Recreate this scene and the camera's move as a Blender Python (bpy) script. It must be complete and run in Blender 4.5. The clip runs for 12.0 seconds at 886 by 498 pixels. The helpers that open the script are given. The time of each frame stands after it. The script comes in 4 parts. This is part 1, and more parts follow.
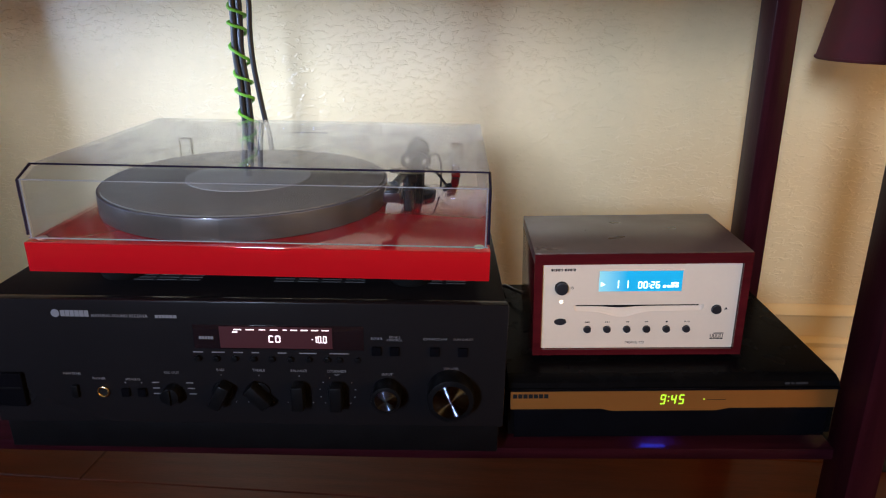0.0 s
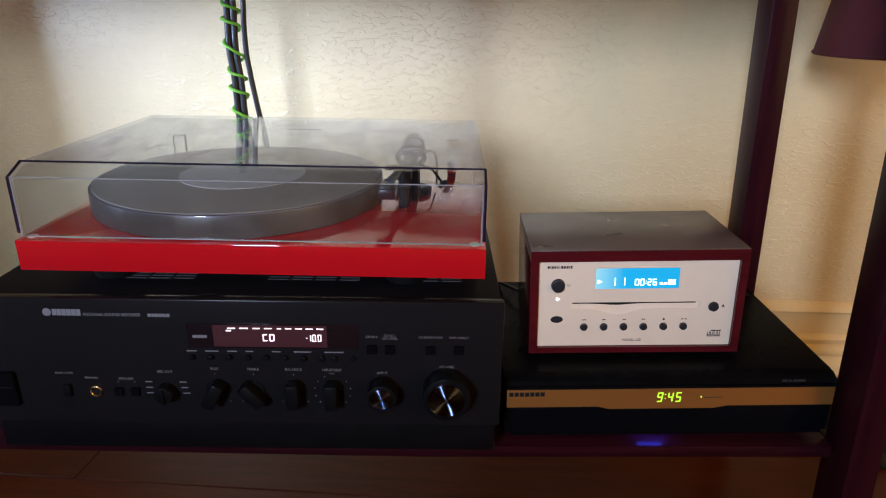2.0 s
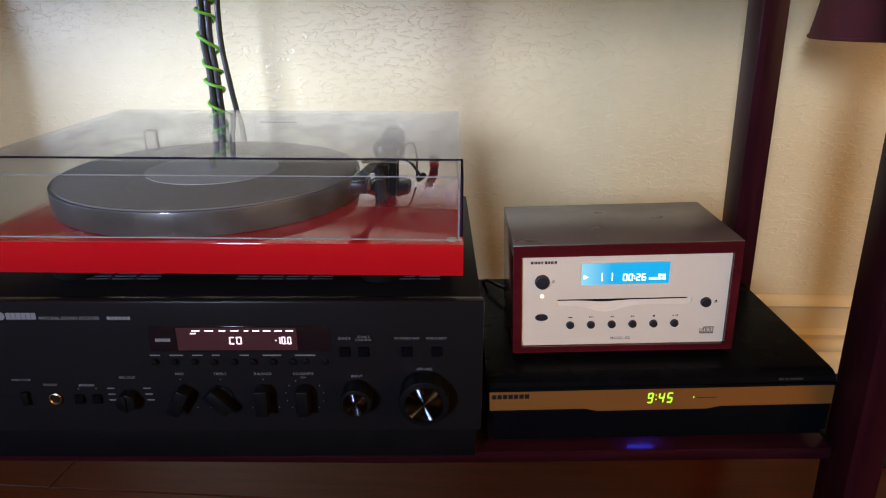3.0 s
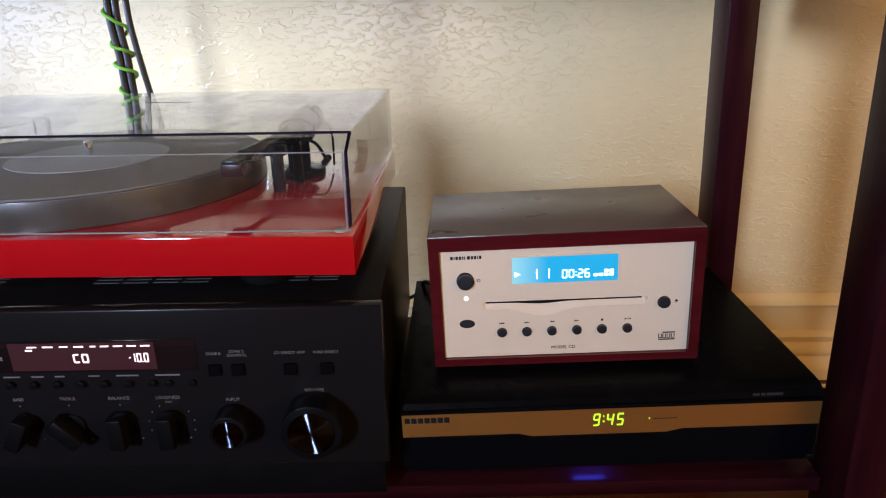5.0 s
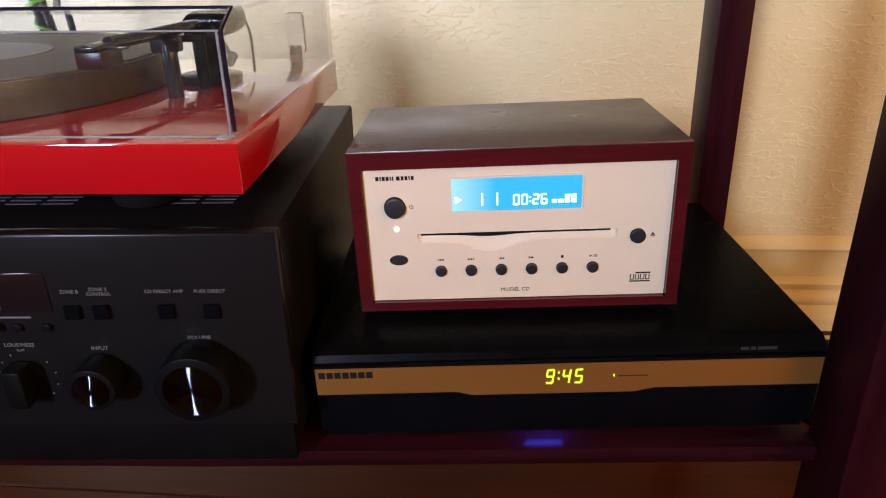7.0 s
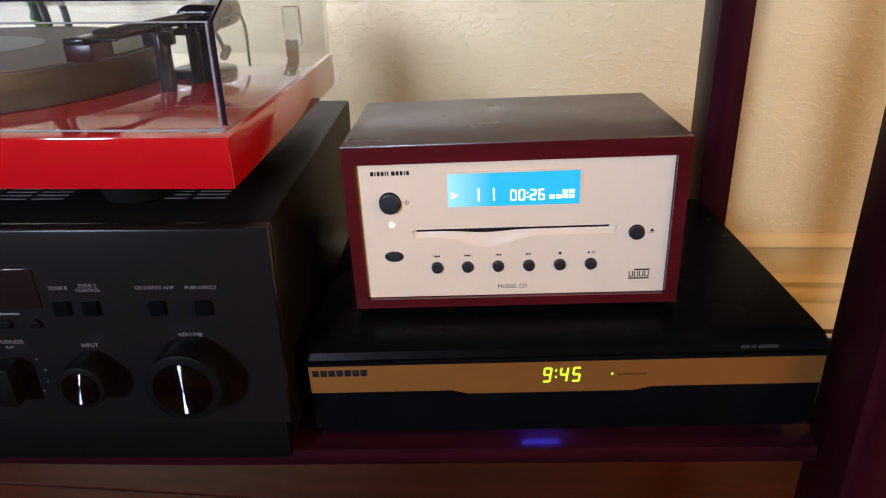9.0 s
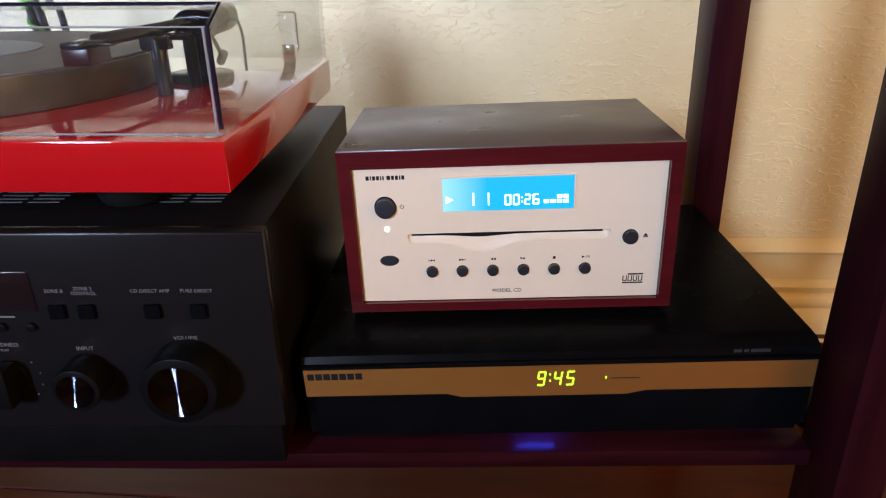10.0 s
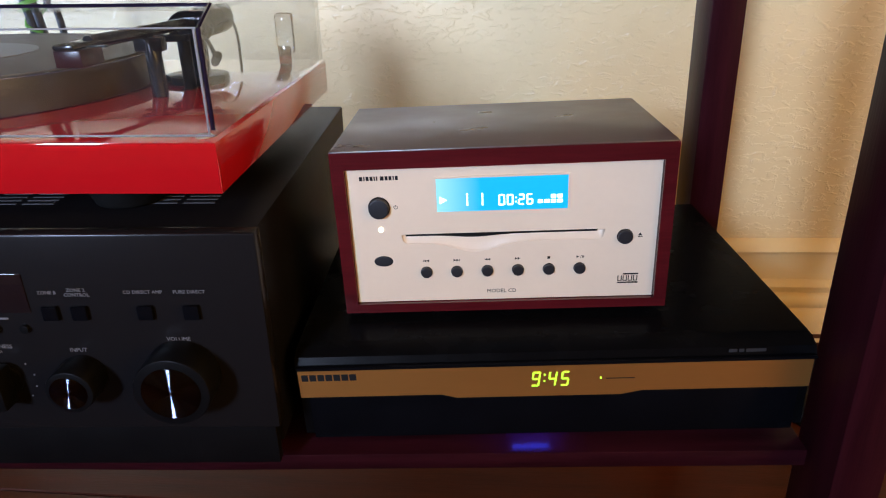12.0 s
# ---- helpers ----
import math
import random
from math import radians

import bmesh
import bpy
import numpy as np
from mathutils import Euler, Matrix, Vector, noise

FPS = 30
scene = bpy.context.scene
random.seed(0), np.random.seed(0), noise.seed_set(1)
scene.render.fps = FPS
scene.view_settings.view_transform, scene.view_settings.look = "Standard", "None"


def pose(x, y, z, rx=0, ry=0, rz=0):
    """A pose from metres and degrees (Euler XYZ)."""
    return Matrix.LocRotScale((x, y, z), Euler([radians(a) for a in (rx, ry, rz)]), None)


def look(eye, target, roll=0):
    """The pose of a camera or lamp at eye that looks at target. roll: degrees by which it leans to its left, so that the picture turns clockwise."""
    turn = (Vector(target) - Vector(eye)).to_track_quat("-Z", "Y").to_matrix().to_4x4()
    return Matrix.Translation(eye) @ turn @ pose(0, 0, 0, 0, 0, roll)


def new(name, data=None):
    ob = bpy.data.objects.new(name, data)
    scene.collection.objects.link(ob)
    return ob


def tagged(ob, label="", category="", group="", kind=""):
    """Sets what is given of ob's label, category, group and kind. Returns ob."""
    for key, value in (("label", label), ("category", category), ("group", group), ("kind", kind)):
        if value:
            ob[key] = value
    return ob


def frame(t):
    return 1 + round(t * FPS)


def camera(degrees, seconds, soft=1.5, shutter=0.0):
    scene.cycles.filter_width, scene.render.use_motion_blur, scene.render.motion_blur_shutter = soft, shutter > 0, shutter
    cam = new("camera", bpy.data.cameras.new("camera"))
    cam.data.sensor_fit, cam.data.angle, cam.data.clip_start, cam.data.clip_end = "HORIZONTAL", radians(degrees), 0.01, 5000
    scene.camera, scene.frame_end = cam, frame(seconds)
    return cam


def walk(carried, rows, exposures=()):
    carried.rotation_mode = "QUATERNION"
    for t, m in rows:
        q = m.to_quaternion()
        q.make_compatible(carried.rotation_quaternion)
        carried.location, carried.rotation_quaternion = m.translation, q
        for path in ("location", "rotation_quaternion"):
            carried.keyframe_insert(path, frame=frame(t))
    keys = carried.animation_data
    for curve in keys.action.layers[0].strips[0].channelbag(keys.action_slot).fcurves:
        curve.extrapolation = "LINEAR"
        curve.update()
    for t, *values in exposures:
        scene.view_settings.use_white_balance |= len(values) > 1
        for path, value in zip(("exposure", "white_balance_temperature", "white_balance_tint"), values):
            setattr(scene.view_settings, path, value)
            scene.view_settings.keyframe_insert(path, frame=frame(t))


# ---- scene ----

# camera: seconds, eye x y z above the shelf datum, yaw, pitch, roll
DATUM = 0.195
cam = camera(68.0, 12.0, soft=1.15)
ROWS = [
    (0.0, -0.0746, -0.615, 0.4274, 2.36, -19.84, -1.3),
    (0.5, -0.0746, -0.6148, 0.4272, 2.53, -19.91, -1.36),
    (1.0, -0.0746, -0.6138, 0.4275, 2.26, -20.1, -1.41),
    (1.5, -0.076, -0.6134, 0.4262, 1.98, -20.03, -1.21),
    (2.0, -0.0728, -0.6102, 0.4263, 2.14, -20.12, -1.34),
    (2.5, -0.0702, -0.5997, 0.4214, 1.77, -20.19, -1.38),
    (3.0, -0.0527, -0.5805, 0.4123, 2.16, -20.25, -2.03),
    (5.0, 0.0296, -0.4829, 0.3632, 3.15, -19.7, -3.41),
    (5.5, 0.0476, -0.4493, 0.344, 3.44, -20.98, -3.69),
    (6.0, 0.0613, -0.4265, 0.3297, 3.8, -22.19, -3.52),
    (6.5, 0.069, -0.4084, 0.3179, 3.49, -23.44, -3.06),
    (7.0, 0.0719, -0.3975, 0.311, 3.29, -24.23, -2.87),
    (9.0, 0.0754, -0.3919, 0.3075, 3.48, -24.44, -2.87),
    (9.5, 0.0752, -0.3922, 0.3087, 3.29, -24.24, -2.83),
    (10.0, 0.0767, -0.3941, 0.3077, 3.15, -24.0, -2.61),
    (10.5, 0.0789, -0.3938, 0.3067, 3.37, -24.06, -2.87),
    (11.0, 0.0784, -0.3957, 0.3082, 3.17, -23.92, -2.88),
    (11.5, 0.0833, -0.3947, 0.3075, 3.4, -23.8, -3.05),
    (12.0, 0.0824, -0.3935, 0.3066, 3.43, -23.87, -2.92),
]


def camera_pose(x, y, z, yaw, pitch, roll):
    a, b = radians(yaw), radians(pitch)
    eye = Vector((x, y, z + DATUM))
    ahead = Vector((-math.sin(a) * math.cos(b), math.cos(a) * math.cos(b), math.sin(b)))
    return look(eye, eye + ahead, roll)


# seconds, stops, kelvin, tint: the clip's camera brightens and warms as it comes nearer
EXPOSURES = [(0.0, -0.25, 6600, 11), (3.0, -0.25, 6600, 11), (5.0, -0.25, 6800, 12), (6.0, -0.22, 7200, 15), (7.0, 0.06, 7300, 17),
             (9.0, 0.08, 6900, 13), (10.5, 0.08, 6500, 10), (12.0, 0.08, 6400, 10)]
walk(cam, [(t, camera_pose(*rest)) for t, *rest in ROWS], EXPOSURES)

# ---- world and light ----
world = bpy.data.worlds.new("daylight")
world.use_nodes = True
scene.world = world
sky = world.node_tree.nodes.new("ShaderNodeTexSky")
sky.sky_type, sky.sun_disc, sky.sun_elevation, sky.sun_rotation = "NISHITA", False, radians(35), radians(200)
world.node_tree.links.new(sky.outputs[0], world.node_tree.nodes["Background"].inputs[0])
world.node_tree.nodes["Background"].inputs[1].default_value = 0.1

# the room is turned a little against the furniture
ROOM = pose(0, 0.482, 0, 0, 0, -4.5)
RX0, RX1, RY0, RH = -2.9, 2.2, -3.6, 2.5
WIN_X0, WIN_X1, WIN_Z0, WIN_Z1 = -1.10, -0.58, 1.02, 1.85

lamp_data = bpy.data.lights.new("window_daylight", "AREA")
lamp_data.shape, lamp_data.size, lamp_data.size_y = "RECTANGLE", WIN_X1 - WIN_X0 - 0.1, WIN_Z1 - WIN_Z0 - 0.1
lamp_data.energy, lamp_data.color = 122, (0.72, 0.90, 1.30)
daylight = new("window_daylight", lamp_data)
daylight.matrix_world = ROOM @ pose((WIN_X0 + WIN_X1) / 2, RY0 - 0.02, (WIN_Z0 + WIN_Z1) / 2, 90, 0, 0)

# added amber fill lamp, out of view, to warm the shaded parts
EW_Y0, EW_Y1, EW_Z0, EW_Z1 = -3.2, -0.6, 0.4, 2.1
lamp_data = bpy.data.lights.new("warm_side_fill", "AREA")
lamp_data.shape, lamp_data.size, lamp_data.size_y = "RECTANGLE", EW_Y1 - EW_Y0 - 0.1, EW_Z1 - EW_Z0 - 0.1
lamp_data.energy, lamp_data.color = 50, (1.0, 0.54, 0.12)
side_light = new("warm_side_fill", lamp_data)
side_light.matrix_world = ROOM @ pose(RX1 + 0.02, (EW_Y0 + EW_Y1) / 2, (EW_Z0 + EW_Z1) / 2, 90, 0, 90)

WW_Y0, WW_Y1, WW_Z0, WW_Z1 = -1.95, -1.25, 0.55, 1.35
lamp_data = bpy.data.lights.new("west_window_daylight", "AREA")
lamp_data.shape, lamp_data.size, lamp_data.size_y = "RECTANGLE", WW_Y1 - WW_Y0 - 0.1, WW_Z1 - WW_Z0 - 0.1
lamp_data.energy, lamp_data.color = 310, (0.67, 0.90, 1.44)
west_light = new("west_window_daylight", lamp_data)
west_light.matrix_world = ROOM @ pose(RX0 - 0.02, (WW_Y0 + WW_Y1) / 2, (WW_Z0 + WW_Z1) / 2, 90, 0, -90)


# ---- materials ----
def mat(name, base, rough=0.5, metal=0.0, vary=0.12, scale=20.0, bump=0.0, bump_scale=200.0, coat=0.0, stretch=(1, 1, 1),
        spec=0.5, per_piece=0.0, rough_vary=0.1, two=None):
    m = bpy.data.materials.new(name)
    m.use_nodes = True
    nt, lk = m.node_tree, m.node_tree.links
    b = nt.nodes["Principled BSDF"]
    b.inputs["Roughness"].default_value, b.inputs["Metallic"].default_value = rough, metal
    b.inputs["Coat Weight"].default_value, b.inputs["Coat Roughness"].default_value = coat, min(0.08, 0.5 * rough)
    b.inputs["Specular IOR Level"].default_value = spec
    tc, mp = nt.nodes.new("ShaderNodeTexCoord"), nt.nodes.new("ShaderNodeMapping")
    mp.inputs["Scale"].default_value = stretch
    lk.new(tc.outputs["Object"], mp.inputs["Vector"])
    n1, n2 = nt.nodes.new("ShaderNodeTexNoise"), nt.nodes.new("ShaderNodeTexNoise")
    n1.inputs["Scale"].default_value, n1.inputs["Detail"].default_value = scale, 5
    n2.inputs["Scale"].default_value, n2.inputs["Detail"].default_value = scale * 9, 3
    for n in (n1, n2):
        lk.new(mp.outputs[0], n.inputs["Vector"])
    mix = nt.nodes.new("ShaderNodeMath")
    mix.operation = "MULTIPLY_ADD"
    lk.new(n2.outputs["Fac"], mix.inputs[0])
    mix.inputs[1].default_value = 0.4
    lk.new(n1.outputs["Fac"], mix.inputs[2])
    ramp = nt.nodes.new("ShaderNodeValToRGB")
    lo = [c * (1 - vary) for c in base]
    hi = [min(1, c * (1 + vary)) for c in (two or base)]
    ramp.color_ramp.elements[0].color, ramp.color_ramp.elements[1].color = (*lo, 1), (*hi, 1)
    ramp.color_ramp.elements[0].position, ramp.color_ramp.elements[1].position = 0.45, 0.95
    lk.new(mix.outputs[0], ramp.inputs["Fac"])
    col = ramp.outputs["Color"]
    if per_piece:
        info, hsv = nt.nodes.new("ShaderNodeObjectInfo"), nt.nodes.new("ShaderNodeHueSaturation")
        mr = nt.nodes.new("ShaderNodeMapRange")
        mr.inputs["To Min"].default_value, mr.inputs["To Max"].default_value = 1 - per_piece, 1 + per_piece
        lk.new(info.outputs["Random"], mr.inputs["Value"])
        lk.new(mr.outputs[0], hsv.inputs["Value"])
        lk.new(col, hsv.inputs["Color"])
        col = hsv.outputs["Color"]
    lk.new(col, b.inputs["Base Color"])
    rr = nt.nodes.new("ShaderNodeMapRange")
    rr.inputs["To Min"].default_value = max(0.02, rough - rough_vary * rough)
    rr.inputs["To Max"].default_value = min(1, rough + rough_vary * rough)
    lk.new(n1.outputs["Fac"], rr.inputs["Value"])
    lk.new(rr.outputs[0], b.inputs["Roughness"])
    if bump:
        nb, bp = nt.nodes.new("ShaderNodeTexNoise"), nt.nodes.new("ShaderNodeBump")
        nb.inputs["Scale"].default_value, nb.inputs["Detail"].default_value = bump_scale, 4
        lk.new(mp.outputs[0], nb.inputs["Vector"])
        lk.new(nb.outputs["Fac"], bp.inputs["Height"])
        bp.inputs["Strength"].default_value, bp.inputs["Distance"].default_value = bump, 0.001
        lk.new(bp.outputs[0], b.inputs["Normal"])
    return m


def glow(name, colour, strength):
    m = bpy.data.materials.new(name)
    m.use_nodes = True
    b = m.node_tree.nodes["Principled BSDF"]
    b.inputs["Base Color"].default_value = (*colour, 1)
    b.inputs["Emission Color"].default_value = (*colour, 1)
    b.inputs["Emission Strength"].default_value = strength
    return m


def clear(name, tint, rough=0.02, ior=1.49):
    m = bpy.data.materials.new(name)
    m.use_nodes = True
    b = m.node_tree.nodes["Principled BSDF"]
    b.inputs["Base Color"].default_value = (*tint, 1)
    b.inputs["Transmission Weight"].default_value = 1
    b.inputs["Roughness"].default_value, b.inputs["IOR"].default_value = rough, ior
    return m


def acrylic(name, dust):
    # thin clear sheet: lets light straight through, glossy by angle, with a film of dust
    m = bpy.data.materials.new(name)
    m.use_nodes = True
    nt, lk = m.node_tree, m.node_tree.links
    nt.nodes.remove(nt.nodes["Principled BSDF"])
    tr, gl, df, fr, m1, m2, n, mr, tc, mp = (nt.nodes.new(k) for k in (
        "ShaderNodeBsdfTransparent", "ShaderNodeBsdfGlossy", "ShaderNodeBsdfDiffuse", "ShaderNodeLayerWeight", "ShaderNodeMixShader", "ShaderNodeMixShader",
        "ShaderNodeTexNoise", "ShaderNodeMapRange", "ShaderNodeTexCoord", "ShaderNodeMapping"))
    tr.inputs["Color"].default_value = (0.935, 0.945, 0.95, 1)
    gl.inputs["Roughness"].default_value = 0.02
    fr.inputs["Blend"].default_value = 0.5
    pw, sc = nt.nodes.new("ShaderNodeMath"), nt.nodes.new("ShaderNodeMath")
    pw.operation, sc.operation = "POWER", "MULTIPLY_ADD"
    lk.new(fr.outputs["Facing"], pw.inputs[0])
    pw.inputs[1].default_value = 4.5
    lk.new(pw.outputs[0], sc.inputs[0])
    sc.inputs[1].default_value, sc.inputs[2].default_value = 0.80, 0.04
    df.inputs["Color"].default_value = (0.78, 0.79, 0.80, 1)
    mp.inputs["Scale"].default_value = (1.0, 0.45, 1.0)
    lk.new(tc.outputs["Object"], mp.inputs["Vector"])
    lk.new(mp.outputs[0], n.inputs["Vector"])
    n.inputs["Scale"].default_value, n.inputs["Detail"].default_value, n.inputs["Distortion"].default_value = 34, 7, 0.8
    mr.inputs["From Min"].default_value, mr.inputs["From Max"].default_value = 0.40, 0.72
    mr.inputs["To Min"].default_value, mr.inputs["To Max"].default_value = dust
    lk.new(n.outputs["Fac"], mr.inputs["Value"])
    lk.new(sc.outputs[0], m1.inputs[0])
    lk.new(tr.outputs[0], m1.inputs[1])
    lk.new(gl.outputs[0], m1.inputs[2])
    lk.new(mr.outputs[0], m2.inputs[0])
    lk.new(m1.outputs[0], m2.inputs[1])
    lk.new(df.outputs[0], m2.inputs[2])
    lk.new(m2.outputs[0], nt.nodes["Material Output"].inputs["Surface"])
    return m


def wall_paint():
    m = mat("cream_knockdown_paint", (0.71, 0.545, 0.28), 0.37, vary=0.05, scale=6, spec=1.0)
    nt, lk = m.node_tree, m.node_tree.links
    tc, n, n2, r, bp = (nt.nodes.new(k) for k in ("ShaderNodeTexCoord", "ShaderNodeTexNoise", "ShaderNodeTexNoise", "ShaderNodeValToRGB", "ShaderNodeBump"))
    mp = nt.nodes.new("ShaderNodeMapping")
    mp.inputs["Scale"].default_value = (0.62, 1, 1.35)
    lk.new(tc.outputs["Object"], mp.inputs["Vector"])
    for q, s, d, dist in ((n, 105, 5, 0.8), (n2, 300, 4, 0.6)):
        q.inputs["Scale"].default_value, q.inputs["Detail"].default_value, q.inputs["Distortion"].default_value = s, d, dist
        lk.new(mp.outputs[0], q.inputs["Vector"])
    r.color_ramp.elements[0].position, r.color_ramp.elements[1].position = 0.52, 0.62
    lk.new(n.outputs["Fac"], r.inputs["Fac"])
    add = nt.nodes.new("ShaderNodeMath")
    add.operation = "MULTIPLY_ADD"
    lk.new(n2.outputs["Fac"], add.inputs[0])
    add.inputs[1].default_value = 0.25
    lk.new(r.outputs["Color"], add.inputs[2])
    lk.new(add.outputs[0], bp.inputs["Height"])
    bp.inputs["Strength"].default_value, bp.inputs["Distance"].default_value = 0.45, 0.0015
    lk.new(bp.outputs[0], nt.nodes["Principled BSDF"].inputs["Normal"])
    return m


M_WALL = wall_paint()
# unseen walls: dark tan chosen to keep bounced light down
M_UNSEEN_WALL = mat("dark_tan_bounce_cut_paint", (0.18, 0.125, 0.07), 0.7, scale=6, vary=0.06, bump=0.3, bump_scale=120)
# unseen ceiling, greyed for less bounced light
M_CEIL = mat("bounce_cut_ceiling_paint", (0.50, 0.47, 0.42), 0.9, scale=8, vary=0.03)
M_TRIM = mat("cream_gloss_trim_paint", (0.80, 0.61, 0.31), 0.12, scale=5, vary=0.03, coat=0.8)
M_OAK = mat("orange_oak_planks", (0.052, 0.0085, 0.0019), 0.30, spec=0.14, scale=9, vary=0.3, stretch=(0.7, 9, 9), per_piece=0.18, bump=0.15, bump_scale=60)
M_ESPRESSO = mat("espresso_stained_wood", (0.022, 0.0036, 0.0060), 0.32, spec=0.07, scale=14, vary=0.35, stretch=(0.6, 8, 8), bump=0.08, bump_scale=80, coat=0.03)
M_ESPRESSO_V = mat("espresso_stained_wood_upright", (0.022, 0.0036, 0.0060), 0.32, spec=0.07, scale=14, vary=0.35, stretch=(8, 8, 0.6), bump=0.08, bump_scale=80, coat=0.03)
M_RED = mat("red_gloss_lacquer", (0.44, 0.006, 0.010), 0.06, scale=4, vary=0.03, coat=1.0, rough_vary=0.3)
M_BLACK = mat("black_painted_steel", (0.0055, 0.005, 0.0055), 0.34, spec=0.05, scale=60, vary=0.08, bump=0.15, bump_scale=900)
M_BLACK_PANEL = mat("black_brushed_aluminium", (0.0085, 0.0078, 0.0085), 0.24, spec=0.12, scale=8, vary=0.06, bump=0.03, bump_scale=900, rough_vary=0.06)
M_GLOSS_BLACK = mat("gloss_black_plastic", (0.003, 0.003, 0.004), 0.10, spec=0.03, scale=30, vary=0.2)
M_SATIN_BLACK = mat("satin_black_plastic", (0.004, 0.004, 0.0045), 0.38, spec=0.1, scale=50, vary=0.2)
M_RUBBER = mat("black_rubber", (0.005, 0.005, 0.005), 0.6, spec=0.15, scale=60, vary=0.2, bump=0.2)
M_CHROME = mat("polished_steel", (0.75, 0.75, 0.76), 0.12, metal=1.0, scale=30, vary=0.05)
M_GOLD = mat("gold_plated_ring", (0.75, 0.52, 0.22), 0.25, metal=1.0, scale=30, vary=0.08)
M_SILVER = mat("brushed_champagne_band", (0.80, 0.37, 0.095), 0.36, metal=0.88, scale=18, vary=0.025, stretch=(0.3, 3, 3))
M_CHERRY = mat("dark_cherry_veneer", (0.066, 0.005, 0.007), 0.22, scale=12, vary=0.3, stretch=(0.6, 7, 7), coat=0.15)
# top board: the bright wall's grey sheen is mixed into the cherry colour
M_CHERRY_TOP = mat("sheen_greyed_cherry_top", (0.085, 0.056, 0.050), 0.31, scale=22, vary=0.18, stretch=(1, 1.6, 2), spec=0.7, coat=0.0, rough_vary=0.35)
M_PANEL = mat("champagne_white_panel", (0.70, 0.57, 0.42), 0.42, scale=25, vary=0.025, bump=0.05, bump_scale=900)
M_PLATTER = mat("dark_grey_platter", (0.078, 0.064, 0.051), 0.35, scale=40, vary=0.15)
M_MAT_CENTRE = mat("pale_grey_mat_centre", (0.42, 0.41, 0.38), 0.6, scale=40, vary=0.08)
M_CABLE = mat("black_cable_sheath", (0.010, 0.010, 0.011), 0.36, scale=70, vary=0.2)
M_GREEN = mat("lime_green_twist_tie", (0.16, 0.46, 0.03), 0.5, scale=80, vary=0.12)
M_SHADE = mat("burgundy_fabric_shade", (0.075, 0.0030, 0.0065), 0.8, scale=60, vary=0.2, bump=0.4, bump_scale=700)
M_INK = mat("dark_print", (0.008, 0.008, 0.0085), 0.6, spec=0.2, scale=90, vary=0.1)
M_PRINT = mat("pale_grey_print", (0.15, 0.15, 0.16), 0.5, scale=90, vary=0.1)
M_VENT = mat("grey_vent_slit", (0.055, 0.055, 0.058), 0.5, scale=90, vary=0.1)
M_CARTRIDGE = mat("red_cartridge_plastic", (0.035, 0.004, 0.005), 0.3, scale=40, vary=0.1)
M_WINFRAME = mat("white_window_paint", (0.8, 0.79, 0.76), 0.35, scale=20, vary=0.03)
M_ACRYLIC = acrylic("clear_acrylic", (0.004, 0.016))
M_ACRYLIC_TOP = acrylic("dusty_clear_acrylic", (0.035, 0.25))
M_GLASS = clear("window_glass", (0.98, 0.99, 0.99), 0.0, ior=1.45)
M_SMOKED = mat("smoked_display_window", (0.010, 0.006, 0.007), 0.06, scale=30, vary=0.1)
G_WHITE = glow("white_segments", (0.85, 0.97, 1.0), 1.6)
G_VFD = glow("white_display_segments", (1.0, 0.86, 0.90), 1.3)
G_RED = glow("dim_red_display_ground", (0.30, 0.014, 0.024), 0.07)
G_RED.node_tree.nodes["Principled BSDF"].inputs["Base Color"].default_value = (0.02, 0.003, 0.004, 1)
G_GREEN = glow("green_clock_segments", (0.42, 1.0, 0.04), 1.2)
G_BLUE = glow("blue_indicator", (0.03, 0.06, 1.0), 60)
G_LED = glow("warm_white_indicator", (1.0, 0.93, 0.72), 1.6)


# ---- mesh helpers ----
def box(bm, x0, x1, y0, y1, z0, z1, bevel=0.0, seg=2):
    m = Matrix.LocRotScale(((x0 + x1) / 2, (y0 + y1) / 2, (z0 + z1) / 2), None, (x1 - x0, y1 - y0, z1 - z0))
    r = bmesh.ops.create_cube(bm, size=1, matrix=m)
    if bevel:
        edges = list({e for v in r["verts"] for e in v.link_edges})
        bmesh.ops.bevel(bm, geom=edges, offset=bevel, segments=seg, profile=0.5, affect="EDGES")
    return bm


def cyl(bm, r, depth, m, r2=None, seg=32, bevel=0.0):
    q = bmesh.ops.create_cone(bm, cap_ends=True, segments=seg, radius1=r, radius2=r if r2 is None else r2, depth=depth, matrix=m)
    if bevel:
        rims = [e for e in {e for v in q["verts"] for e in v.link_edges} if any(len(f.verts) > 4 for f in e.link_faces)]
        bmesh.ops.bevel(bm, geom=rims, offset=bevel, segments=2, profile=0.5, affect="EDGES")
    return bm


def fresh():
    return bmesh.new()


def part(name, bm, material, parent=None, label="", smooth=True):
    me = bpy.data.meshes.new(name)
    bmesh.ops.recalc_face_normals(bm, faces=bm.faces)
    bm.to_mesh(me)
    bm.free()
    me.materials.append(material)
    if smooth:
        for p in me.polygons:
            p.use_smooth = True
        me.set_sharp_from_angle(angle=radians(35))
    ob = new(name, me)
    if parent is not None:
        ob.parent = parent
    if label:
        ob["label"] = label
    return ob


def thing(name, m, label, category, group="", kind=""):
    ob = new(name)
    ob.matrix_world = m
    ob.empty_display_size = 0.02
    return tagged(ob, label, category, group, kind)


def simple(name, bm, material, label, category, m=None, group="", kind=""):
    ob = part(name, bm, material)
    if m is not None:
        ob.matrix_world = m
    return tagged(ob, label, category, group, kind)


